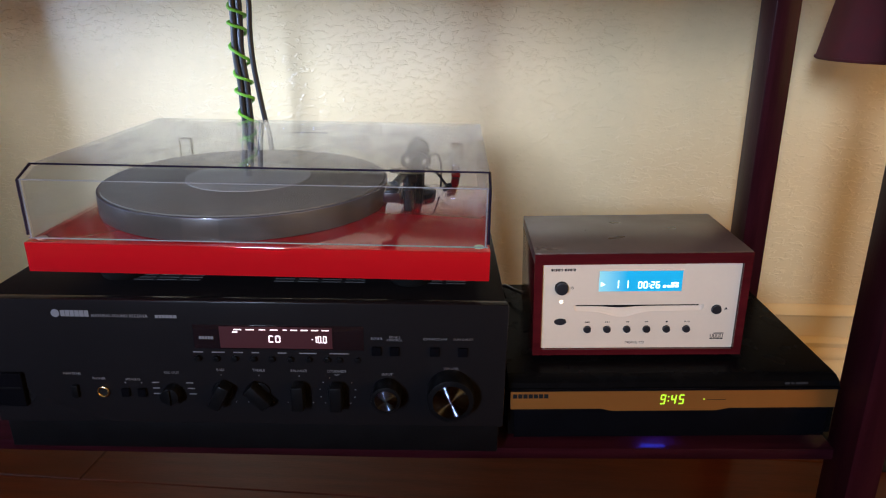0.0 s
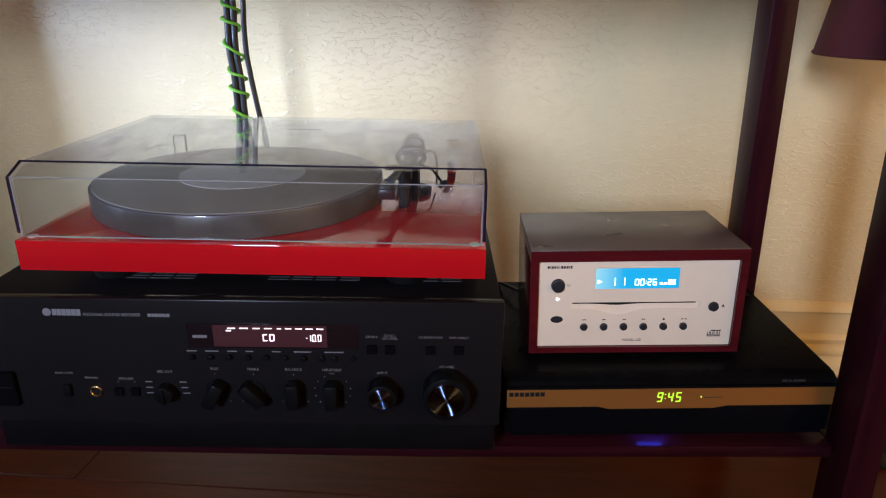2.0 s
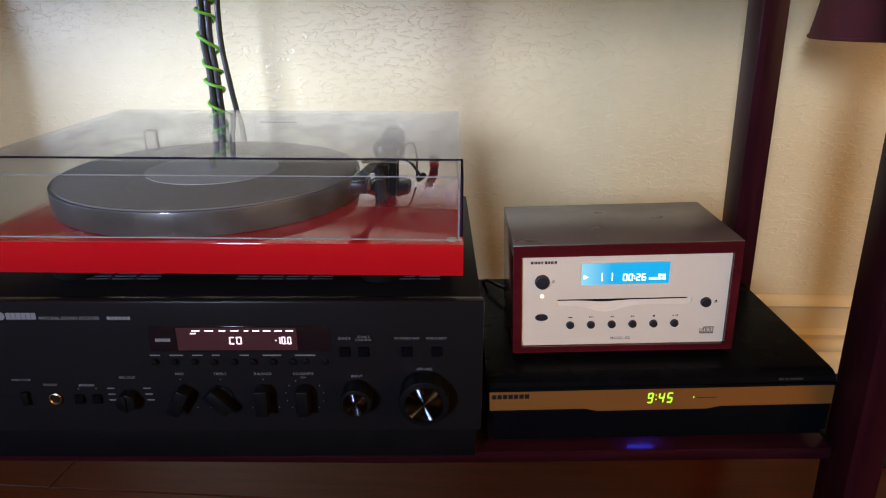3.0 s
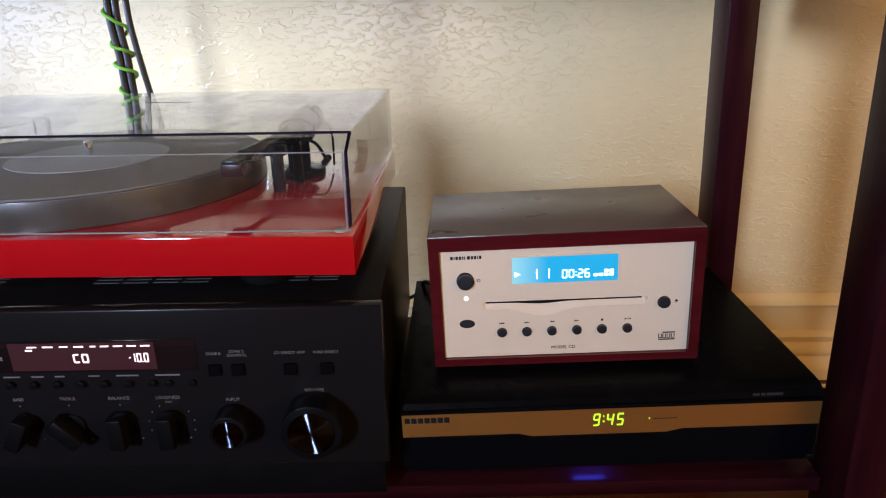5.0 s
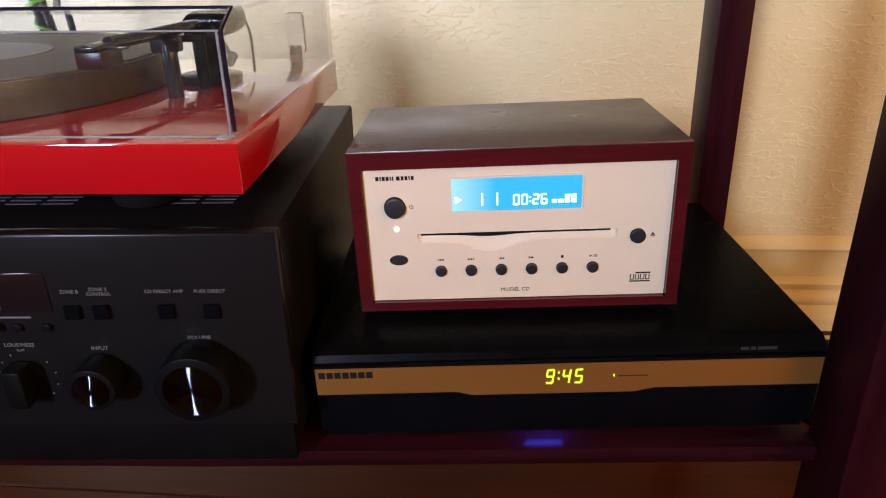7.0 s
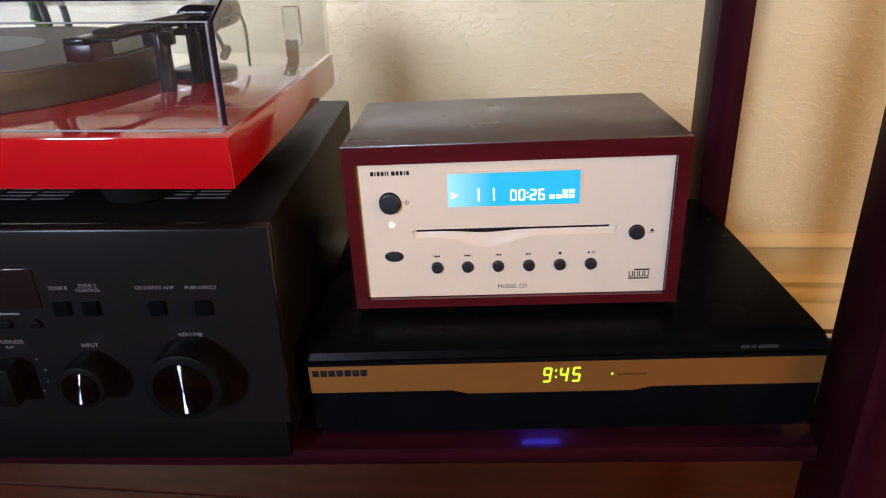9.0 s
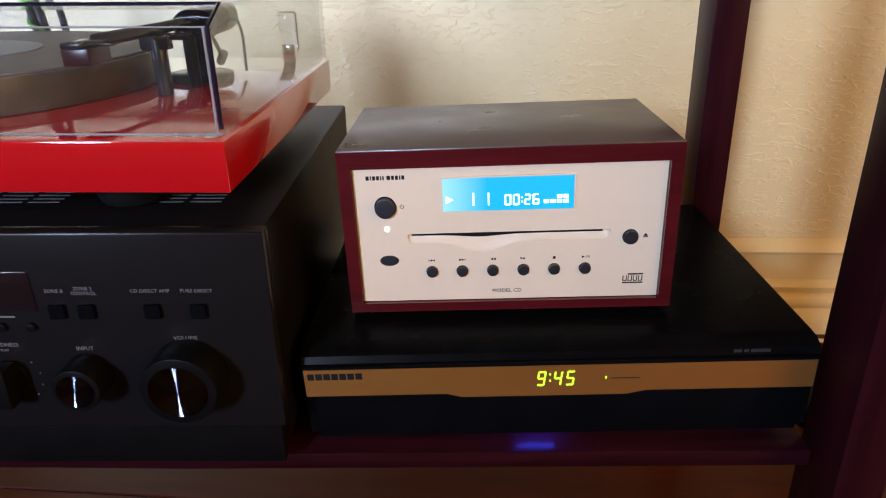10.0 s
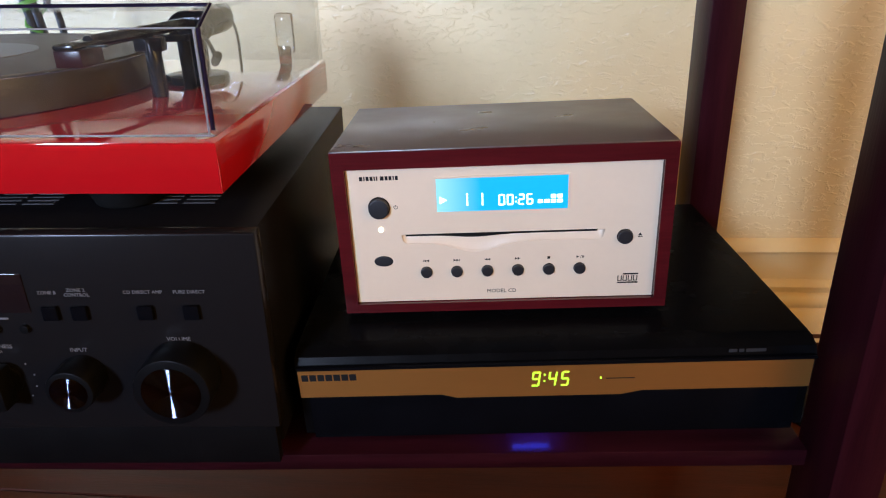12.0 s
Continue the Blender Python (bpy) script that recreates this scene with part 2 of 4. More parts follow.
def tube(bm, pts, r, seg=10):
    """A round tube through points."""
    pts = [Vector(p) for p in pts]
    rings, side = [], None
    for i, p in enumerate(pts):
        d = (pts[min(i + 1, len(pts) - 1)] - pts[max(i - 1, 0)]).normalized()
        side = (side - d * side.dot(d)).normalized() if side else d.orthogonal().normalized()
        up = d.cross(side)
        rings.append([bm.verts.new(p + r * (math.cos(a) * side + math.sin(a) * up)) for a in (2 * math.pi * k / seg for k in range(seg))])
    for a, b in zip(rings, rings[1:]):
        for k in range(seg):
            bm.faces.new((a[k], a[(k + 1) % seg], b[(k + 1) % seg], b[k]))
    bm.faces.new(rings[0])
    bm.faces.new(rings[-1])
    return bm


def smooth_path(keys, n=12):
    """Catmull-Rom points through the keys."""
    k = [Vector(p) for p in keys]
    k = [2 * k[0] - k[1]] + k + [2 * k[-1] - k[-2]]
    out = []
    for i in range(1, len(k) - 2):
        for s in range(n):
            t = s / n
            a, b, c, d = k[i - 1:i + 3]
            out.append(0.5 * (2 * b + (c - a) * t + (2 * a - 5 * b + 4 * c - d) * t * t + (3 * b - a - 3 * c + d) * t ** 3))
    return out + [k[-2]]


def prism(bm, outline, y0, y1):
    """An x-z outline drawn out along y."""
    a = [bm.verts.new((x, y0, z)) for x, z in outline]
    b = [bm.verts.new((x, y1, z)) for x, z in outline]
    n = len(a)
    bm.faces.new(a)
    bm.faces.new(b[::-1])
    for i in range(n):
        bm.faces.new((a[i], b[i], b[(i + 1) % n], a[(i + 1) % n]))
    return bm


def profile_x(bm, outline, x0, x1):
    """A y-z outline drawn out along x."""
    a = [bm.verts.new((x0, y, z)) for y, z in outline]
    b = [bm.verts.new((x1, y, z)) for y, z in outline]
    n = len(a)
    bm.faces.new(a)
    bm.faces.new(b[::-1])
    for i in range(n):
        bm.faces.new((a[i], b[i], b[(i + 1) % n], a[(i + 1) % n]))
    return bm


def writing(name, text, size, x, z, y, material, parent, align="CENTER", wide=1.0):
    """Flat raised lettering that faces -y."""
    cu = bpy.data.curves.new(name, "FONT")
    cu.body, cu.size, cu.align_x, cu.align_y, cu.extrude, cu.resolution_u, cu.offset = text, size, align, "CENTER", 0.0001, 2, 0.025 * size if size > 0.0043 else 0.0
    tmp = new("lettering_source", cu)
    bpy.context.view_layer.update()
    me = bpy.data.meshes.new_from_object(tmp.evaluated_get(bpy.context.evaluated_depsgraph_get()))
    bpy.data.objects.remove(tmp)
    me.materials.clear()
    me.materials.append(material)
    ob = new(name, me)
    ob.parent = parent
    ob.matrix_local = pose(x, y, z, 90, 0, 0) @ Matrix.Diagonal((wide, 1, 1, 1))
    return ob


def bars(name, widths, x, z, h, y, material, parent, gap=0.0012):
    """A line of plain bars in the place of words."""
    for w in widths:
        ob = part(name, box(fresh(), x, x + w, y - 0.0001, y + 0.0001, z - h / 2, z + h / 2), material, parent, smooth=False)
        x += w + gap
    return ob


SEGS = {"0": "abcdef", "1": "bc", "2": "abged", "3": "abgcd", "4": "fgbc", "5": "afgcd", "6": "afgedc", "7": "abc", "8": "abcdefg", "9": "abcdfg", "C": "afed", "-": "g"}


def digit(bm, ch, x, z, w, h, t, y, slant=0.12):
    """One seven-segment figure; x, z: its lower left corner."""
    rects = {"a": (t * .6, h - t, w - t * .6, h), "d": (t * .6, 0, w - t * .6, t), "g": (t * .6, h / 2 - t / 2, w - t * .6, h / 2 + t / 2),
             "b": (w - t, h / 2 + t * .2, w, h - t * .5), "c": (w - t, t * .5, w, h / 2 - t * .2),
             "f": (0, h / 2 + t * .2, t, h - t * .5), "e": (0, t * .5, t, h / 2 - t * .2)}
    for s in SEGS[ch]:
        x0, z0, x1, z1 = rects[s]
        q = [(x + u + slant * v, z + v) for u, v in ((x0, z0), (x1, z0), (x1, z1), (x0, z1))]
        prism(bm, q, y - 0.0001, y + 0.0001)


# ---- room ----
def wall_box(name, x0, x1, y0, y1, z0, z1, material, label, parent_m=ROOM):
    return simple(name, box(fresh(), x0, x1, y0, y1, z0, z1), material, label, "wall", parent_m, kind="structure")


wall_box("wall_north", RX0 - 0.1, RX1 + 0.1, 0, 0.1, 0, RH, M_WALL, "cream painted wall with a knockdown plaster texture")
bm = fresh()
for y0, y1, z0, z1 in ((RY0, WW_Y0, 0, RH), (WW_Y1, 0, 0, RH), (WW_Y0, WW_Y1, 0, WW_Z0), (WW_Y0, WW_Y1, WW_Z1, RH)):
    box(bm, RX0 - 0.1, RX0, y0, y1, z0, z1)
simple("wall_west", bm, M_UNSEEN_WALL, "unseen side wall in dark tan to cut bounce, with a window opening", "wall", ROOM, kind="structure")
# added cross wall out of view: its gap trims the west light
bm = fresh()
for y0, y1, z0 in ((-2.06, -0.92, 0), (-0.56, -0.03, 0), (-0.92, -0.56, 2.05)):
    box(bm, -1.55, -1.45, y0, y1, z0, RH)
simple("light_block_return", bm, M_UNSEEN_WALL, "added unseen cross wall whose doorway gap shapes the west light", "wall", ROOM, kind="structure")
bm = fresh()
for y0, y1, z0, z1 in ((RY0, EW_Y0, 0, RH), (EW_Y1, 0, 0, RH), (EW_Y0, EW_Y1, 0, EW_Z0), (EW_Y0, EW_Y1, EW_Z1, RH)):
    box(bm, RX1, RX1 + 0.1, y0, y1, z0, z1)
simple("wall_east", bm, M_WALL, "cream painted side wall with a window opening", "wall", ROOM, kind="structure")
bm = fresh()
for x0, x1, z0, z1 in ((RX0 - 0.1, WIN_X0, 0, RH), (WIN_X1, RX1 + 0.1, 0, RH), (WIN_X0, WIN_X1, 0, WIN_Z0), (WIN_X0, WIN_X1, WIN_Z1, RH)):
    box(bm, x0, x1, RY0 - 0.12, RY0, z0, z1)
simple("wall_south", bm, M_UNSEEN_WALL, "unseen wall in dark tan to cut bounce, with a window opening", "wall", ROOM, kind="structure")
# added partition out of view: keeps low window light off fronts and floor
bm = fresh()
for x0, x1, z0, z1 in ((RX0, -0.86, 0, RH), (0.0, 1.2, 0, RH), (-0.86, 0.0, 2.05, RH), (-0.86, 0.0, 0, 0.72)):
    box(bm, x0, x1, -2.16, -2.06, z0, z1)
simple("light_block_partition", bm, M_UNSEEN_WALL, "added unseen partition whose wide opening shapes the window light", "wall", ROOM, kind="structure")
simple("ceiling", box(fresh(), RX0 - 0.1, RX1 + 0.1, RY0 - 0.12, 0.1, RH, RH + 0.1), M_CEIL, "plain unseen ceiling, greyed to cut bounce", "ceiling", ROOM, kind="structure")

win = thing("window_1", ROOM, "white framed window letting daylight in", "window", kind="structure")
for x0, x1, z0, z1 in ((WIN_X0, WIN_X0 + 0.05, WIN_Z0, WIN_Z1), (WIN_X1 - 0.05, WIN_X1, WIN_Z0, WIN_Z1),
                       (WIN_X0 + 0.05, WIN_X1 - 0.05, WIN_Z0, WIN_Z0 + 0.05), (WIN_X0 + 0.05, WIN_X1 - 0.05, WIN_Z1 - 0.05, WIN_Z1)):
    part("window_frame", box(fresh(), x0, x1, RY0 - 0.10, RY0 - 0.04, z0, z1, 0.004), M_WINFRAME, win)
pane = part("pane", box(fresh(), WIN_X0 + 0.05, WIN_X1 - 0.05, RY0 - 0.075, RY0 - 0.069, WIN_Z0 + 0.05, WIN_Z1 - 0.05), M_GLASS, win)
pane.visible_shadow = False
part("window_sill", box(fresh(), WIN_X0 - 0.04, WIN_X1 + 0.04, RY0 - 0.03, RY0 + 0.05, WIN_Z0 - 0.03, WIN_Z0 - 0.001, 0.004), M_WINFRAME, win)

# added frame and pane round the amber fill lamp
win = thing("fill_window", ROOM, "added white side window frame round the warm fill lamp", "window", kind="structure")
for y0, y1, z0, z1 in ((EW_Y0, EW_Y0 + 0.05, EW_Z0, EW_Z1), (EW_Y1 - 0.05, EW_Y1, EW_Z0, EW_Z1),
                       (EW_Y0 + 0.05, EW_Y1 - 0.05, EW_Z0, EW_Z0 + 0.05), (EW_Y0 + 0.05, EW_Y1 - 0.05, EW_Z1 - 0.05, EW_Z1)):
    part("window_frame", box(fresh(), RX1 + 0.04, RX1 + 0.09, y0, y1, z0, z1, 0.004), M_WINFRAME, win)
pane = part("pane", box(fresh(), RX1 + 0.062, RX1 + 0.068, EW_Y0 + 0.05, EW_Y1 - 0.05, EW_Z0 + 0.05, EW_Z1 - 0.05), M_GLASS, win)
pane.visible_shadow = False

win = thing("window_3", ROOM, "white framed side window with cool daylight", "window", kind="structure")
for y0, y1, z0, z1 in ((WW_Y0, WW_Y0 + 0.05, WW_Z0, WW_Z1), (WW_Y1 - 0.05, WW_Y1, WW_Z0, WW_Z1),
                       (WW_Y0 + 0.05, WW_Y1 - 0.05, WW_Z0, WW_Z0 + 0.05), (WW_Y0 + 0.05, WW_Y1 - 0.05, WW_Z1 - 0.05, WW_Z1)):
    part("window_frame", box(fresh(), RX0 - 0.09, RX0 - 0.04, y0, y1, z0, z1, 0.004), M_WINFRAME, win)
pane = part("pane", box(fresh(), RX0 - 0.068, RX0 - 0.062, WW_Y0 + 0.05, WW_Y1 - 0.05, WW_Z0 + 0.05, WW_Z1 - 0.05), M_GLASS, win)
pane.visible_shadow = False

# tall moulded baseboard along the north wall
BB = [(0, 0), (-0.026, 0), (-0.026, 0.016), (-0.0255, 0.020), (-0.0205, 0.032), (-0.0165, 0.036), (-0.0165, 0.040), (-0.0225, 0.042), (-0.0230, 0.046), (-0.0185, 0.055),
      (-0.0130, 0.058), (-0.0130, 0.063), (-0.0180, 0.065), (-0.0185, 0.069), (-0.0140, 0.075), (-0.0095, 0.077), (-0.0085, 0.114), (-0.0160, 0.117),
      (-0.0175, 0.121), (-0.0120, 0.129), (-0.0040, 0.133), (0, 0.134)]
simple("baseboard", profile_x(fresh(), BB, RX0, RX1), M_TRIM, "tall cream gloss baseboard with stepped moulding", "baseboard", ROOM @ pose(0, -0.001, 0), kind="structure")


# ---- table ----
def build_table():
    t = thing("console_table", pose(0, 0, 0), "espresso-stained wooden table with a low open shelf", "table")
    top_z = 0.815
    for x0 in (-1.25, 0.290):
        for y0 in (-0.082, 0.222):
            part("leg", box(fresh(), x0, x0 + 0.030, y0, y0 + 0.045, 0, top_z - 0.03, 0.0015), M_ESPRESSO_V, t)
    bm = box(fresh(), -1.2195, 0.2895, -0.053, 0.262, DATUM - 0.005, DATUM + 0.008, 0.0015)
    bmesh.ops.bisect_plane(bm, geom=bm.verts[:] + bm.edges[:] + bm.faces[:], plane_co=(-0.12, 0, 0), plane_no=(1, 0, 0))
    for v in bm.verts:      # the shelf sags under the weight and rises to its far end
        v.co.z += 0.021 * max(0.0, -0.12 - v.co.x)
    part("shelf", bm, M_ESPRESSO, t)
    part("tabletop", box(fresh(), -1.285, 0.352, -0.10, 0.30, top_z - 0.03, top_z, 0.003), M_ESPRESSO, t)
    for y0 in (-0.076, 0.242):
        part("apron", box(fresh(), -1.2195, 0.2895, y0, y0 + 0.02, top_z - 0.10, top_z - 0.0305, 0.0015), M_ESPRESSO, t)
    return t


build_table()


# ---- stereo receiver ----
def build_receiver():
    # local frame: origin at the right front upper corner of the front panel's foot line
    W, H, D = 0.486, 0.162, 0.330
    r = thing("stereo_receiver", pose(-0.0441, -0.0665, DATUM + 0.0144, 0, 2.1, 1.9), "black full-size stereo receiver on the table shelf", "receiver")
    L = -W
    part("case", box(fresh(), L + 0.002, -0.002, 0.006, D, 0.012, H - 0.001, 0.002), M_BLACK, r)
    part("front_panel", box(fresh(), L, 0, -0.006, 0.0055, 0.0324, H, 0.0015), M_BLACK_PANEL, r, "black brushed front panel")
    part("skirt", box(fresh(), L + 0.004, -0.004, -0.002, 0.0058, 0.001, 0.0319, 0.001), M_SATIN_BLACK, r)
    for x in (L + 0.05, -0.05):
        for y in (0.04, D - 0.05):
            low = -0.0064 - (0.0066 if x < -0.2 else 0.0)
            part("foot", cyl(fresh(), 0.022, 0.0119 - low, pose(x, y, (0.0119 + low) / 2), seg=24, bevel=0.002), M_RUBBER, r)
    # ventilation slits in rows on the lid
    def slits(x0, n, y0):
        bm = fresh()
        for g in range(n):
            for k in range(7):
                q = x0 + g * 0.023
                box(bm, q, q + 0.019, y0 + k * 0.0062, y0 + k * 0.0062 + 0.0018, H - 0.0012, H - 0.0006)
        part("vent", bm, M_VENT, r, smooth=False)
    slits(-0.385, 4, 0.045)
    slits(-0.225, 4, 0.045)
    slits(-0.080, 2, 0.045)
    y = -0.0063

    def X(x):
        return (x + 0.0457) * 0.966

    dz = -0.0085   # panel heights above the shelf
    # display window
    d = part("display_window", box(fresh(), X(-0.345), X(-0.183), -0.0068, -0.0055, 0.123 + dz, 0.1475 + dz, 0.0004), M_SMOKED, r, "smoked display window, lit dim red")
    part("lit_ground", box(fresh(), X(-0.320), X(-0.213), -0.0071, -0.0069, 0.1245 + dz, 0.1462 + dz), G_RED, d, smooth=False)
    bm = fresh()
    for x, w in ((-0.306, .007), (-0.2945, .0075), (-0.282, .006), (-0.2715, .007), (-0.2595, .004), (-0.2520, .006), (-0.2425, .0065), (-0.2325, .0065), (-0.2225, .0065)):
        box(bm, X(x), X(x) + w, -0.0074, -0.0072, 0.1429 + dz, 0.1439 + dz)
    part("source_row", bm, G_VFD, d, smooth=False)
    bm = fresh()
    box(bm, X(-0.3075), X(-0.3025), -0.0074, -0.0072, 0.1403 + dz, 0.1415 + dz)
    part("speaker_mark", bm, G_VFD, d, smooth=False)
    bm = fresh()
    digit(bm, "C", X(-0.2735), 0.1305 + dz, 0.0048, 0.0072, 0.0011, -0.0073, 0)
    digit(bm, "0", X(-0.2672), 0.1305 + dz, 0.0048, 0.0072, 0.0011, -0.0073, 0)
    part("source_figures", bm, G_VFD, d, smooth=False)
    bm = fresh()
    digit(bm, "-", X(-0.2330), 0.1305 + dz, 0.0022, 0.0072, 0.0009, -0.0073, 0)
    digit(bm, "1", X(-0.2300), 0.1305 + dz, 0.0022, 0.0072, 0.0009, -0.0073, 0)
    digit(bm, "0", X(-0.2268), 0.1305 + dz, 0.0034, 0.0072, 0.0009, -0.0073, 0)
    box(bm, X(-0.2229), X(-0.2222), -0.0074, -0.0072, 0.1305 + dz, 0.1313 + dz)
    digit(bm, "0", X(-0.2216), 0.1305 + dz, 0.0034, 0.0072, 0.0009, -0.0073, 0)
    part("level_figures", bm, G_VFD, d, smooth=False)
    bars("maker_mark", (.0022, .0022, .0022, .0022, .0026), X(-0.3395), 0.1345 + dz, 0.003, -0.0071, M_PRINT, d, 0.0004)
    # maker's mark and line of print
    part("badge", cyl(fresh(), 0.0038, 0.0004, pose(X(-0.4725), y, 0.1570 + dz, 90, 0, 0), seg=24), M_PRINT, r)
    bars("maker_name", (.0038,) * 6, X(-0.4675), 0.1570 + dz, 0.0062, y, M_PRINT, r, 0.0005)
    writing("headline", "NATURAL SOUND RECEIVER", 0.0042, X(-0.4390), 0.1550 + dz, y, M_PRINT, r, "LEFT", 0.95)
    bars("type_mark", (.0030, .0020, .0030, .0030, .0030, .0030), X(-0.3790), 0.1550 + dz, 0.0030, y, M_PRINT, r, 0.0005)
    # row of small push buttons under the display
    for i in range(8):
        part("push_button", cyl(fresh(), 0.0026, 0.0040, pose(X(-0.3425) + i * 0.01715, -0.0078, 0.1135 + dz, 90, 0, 0), seg=20, bevel=0.0005), M_SATIN_BLACK, r)
    for i in range(2):
        part("push_button", cyl(fresh(), 0.0026, 0.0030, pose(X(-0.2065) + i * 0.017, -0.0072, 0.1130 + dz, 90, 0, 0), seg=20, bevel=0.0005), M_SATIN_BLACK, r)
    bars("button_print", (.009, .012, .009, .007), X(-0.3470), 0.1192 + dz, 0.0011, y, M_PRINT, r, 0.0080)
    bars("button_print", (.008, .016, .018), X(-0.2660), 0.1192 + dz, 0.0011, y, M_PRINT, r, 0.0120)

    # flat-sided tone knobs, each turned a little differently
    def tone(x, turn, text, dots):
        k = part("tone_knob", cyl(fresh(), 0.0098, 0.002, pose(X(x), -0.0070, 0.078 + dz, 90, 0, 0), seg=40, bevel=0.0008), M_SATIN_BLACK, r)
        bm = box(fresh(), -0.0058, 0.0058, -0.0125, 0.0010, -0.0130, 0.0130, 0.0018)
        g = part("grip", bm, M_SATIN_BLACK, k)
        g.matrix_local = pose(X(x), -0.0092, 0.078 + dz, 0, turn, 0)
        writing("knob_print", text, 0.0036, X(x), 0.1005 + dz, y, M_PRINT, r)
        for a in dots:
            bm = cyl(fresh(), 0.00055, 0.0003, pose(X(x) + 0.017 * math.sin(radians(a)), y, 0.078 + dz + 0.017 * math.cos(radians(a)), 90, 0, 0), seg=8)
            part("dial_dot", bm, M_PRINT, r, smooth=False)

    tone(-0.323, 28, "BASS", (0, 135, 225))
    tone(-0.286, -42, "TREBLE", (0, 135, 225))
    tone(-0.247, 0, "BALANCE", (0, 135, 225))
    tone(-0.210, 0, "LOUDNESS", (-135, -108, -80, -52, -25, 52, 80, 108, 135))
    writing("dial_print", "FLAT", 0.0022, X(-0.210), 0.0968 + dz, y, M_PRINT, r)
    # record-out selector with its ring of words
    k = part("selector_knob", cyl(fresh(), 0.0085, 0.012, pose(X(-0.371), -0.012, 0.077 + dz, 90, 0, 0), seg=32, bevel=0.001), M_SATIN_BLACK, r)
    part("pointer", box(fresh(), X(-0.371) - 0.0014, X(-0.371) + 0.0014, -0.0200, -0.0178, 0.069 + dz, 0.085 + dz, 0.0004), M_SATIN_BLACK, k)
    writing("selector_print", "REC OUT", 0.0034, X(-0.371), 0.0968 + dz, y, M_PRINT, r)
    for sx in (-1, 1):
        for k2, zz in enumerate((0.0860, 0.0800, 0.0740)):
            bars("selector_words", (.0065,), X(-0.371) + (0.0125 if sx > 0 else -0.0195) + (0.001 * k2 if sx > 0 else 0), zz + dz, 0.0011, y, M_PRINT, r)
    # headphone socket
    bm = fresh()
    tube(bm, [(X(-0.440) + 0.0050 * math.cos(2 * math.pi * i / 28), -0.0072, 0.0755 + dz + 0.0050 * math.sin(2 * math.pi * i / 28)) for i in range(29)], 0.0009, 8)
    part("socket_ring", bm, M_GOLD, r, "gold ring of the headphone socket")
    part("socket_hole", cyl(fresh(), 0.0042, 0.0006, pose(X(-0.440), -0.0064, 0.0755 + dz, 90, 0, 0), seg=24), M_RUBBER, r)
    writing("socket_print", "PHONES", 0.0032, X(-0.4425), 0.0895 + dz, y, M_PRINT, r)
    writing("speaker_print", "SPEAKERS", 0.0032, X(-0.4095), 0.0890 + dz, y, M_PRINT, r)
    for x in (-0.4175, -0.4015):
        part("speaker_switch", box(fresh(), X(x) - 0.0038, X(x) + 0.0038, -0.0092, -0.0058, 0.0715 + dz, 0.0800 + dz, 0.0006), M_GLOSS_BLACK, r)
        bm = cyl(fresh(), 0.0006, 0.0003, pose(X(x), y, 0.0855 + dz, 90, 0, 0), seg=8)
        part("switch_dot", bm, M_PRINT, r, smooth=False)
    writing("zone_print", "MAIN ZONE", 0.0030, X(-0.4680), 0.0945 + dz, y, M_PRINT, r)
    part("standby_switch", box(fresh(), X(-0.4665) - 0.003, X(-0.4665) + 0.003, -0.0100, -0.0058, 0.070 + dz, 0.083 + dz, 0.0008), M_SATIN_BLACK, r)
    pb = part("power_button", box(fresh(), -0.484, X(-0.5150), -0.0110, -0.0058, 0.060 + dz, 0.0960 + dz, 0.002), M_GLOSS_BLACK, r, "wide gloss black power button")
    part("button_ridge", box(fresh(), -0.482, X(-0.5170), -0.0122, -0.0112, 0.0800 + dz, 0.0820 + dz, 0.0004), M_SATIN_BLACK, pb)
    # square push switches with their print
    for x, text in ((-0.1709, "ZONE B"), (-0.1537, "ZONE 2\nCONTROL"), (-0.1150, "CD DIRECT AMP"), (-0.0880, "PURE DIRECT")):
        part("square_switch", box(fresh(), X(x) - 0.0045, X(x) + 0.0045, -0.0088, -0.0058, 0.1185 + dz, 0.1275 + dz, 0.0008), M_GLOSS_BLACK, r)
        writing("switch_print", text, 0.0030, X(x), 0.1355 + dz, y, M_PRINT, r)

    # turned knobs with spun faces
    def dial(name, x, z, rad, length, text, zt):
        k = part(name, cyl(fresh(), rad, length, pose(X(x), -0.006 - length / 2, z, 90, 0, 0), seg=64, bevel=0.0012), M_SATIN_BLACK, r)
        face = part("spun_face", cyl(fresh(), rad * 0.76, 0.0006, pose(0, 0, 0), seg=64), M_SPUN, k, "spun metal knob face")
        face.matrix_local = pose(X(x), -0.0064 - length, z, 90, 0, 0)
        writing("knob_print", text, 0.0036, X(x), zt, y, M_PRINT, r)
        return k

    dial("input_knob", -0.1612, 0.0725, 0.0138, 0.019, "INPUT", 0.0894)
    dial("volume_knob", -0.0993, 0.0742, 0.0218, 0.022, "VOLUME", 0.0964)
    return r


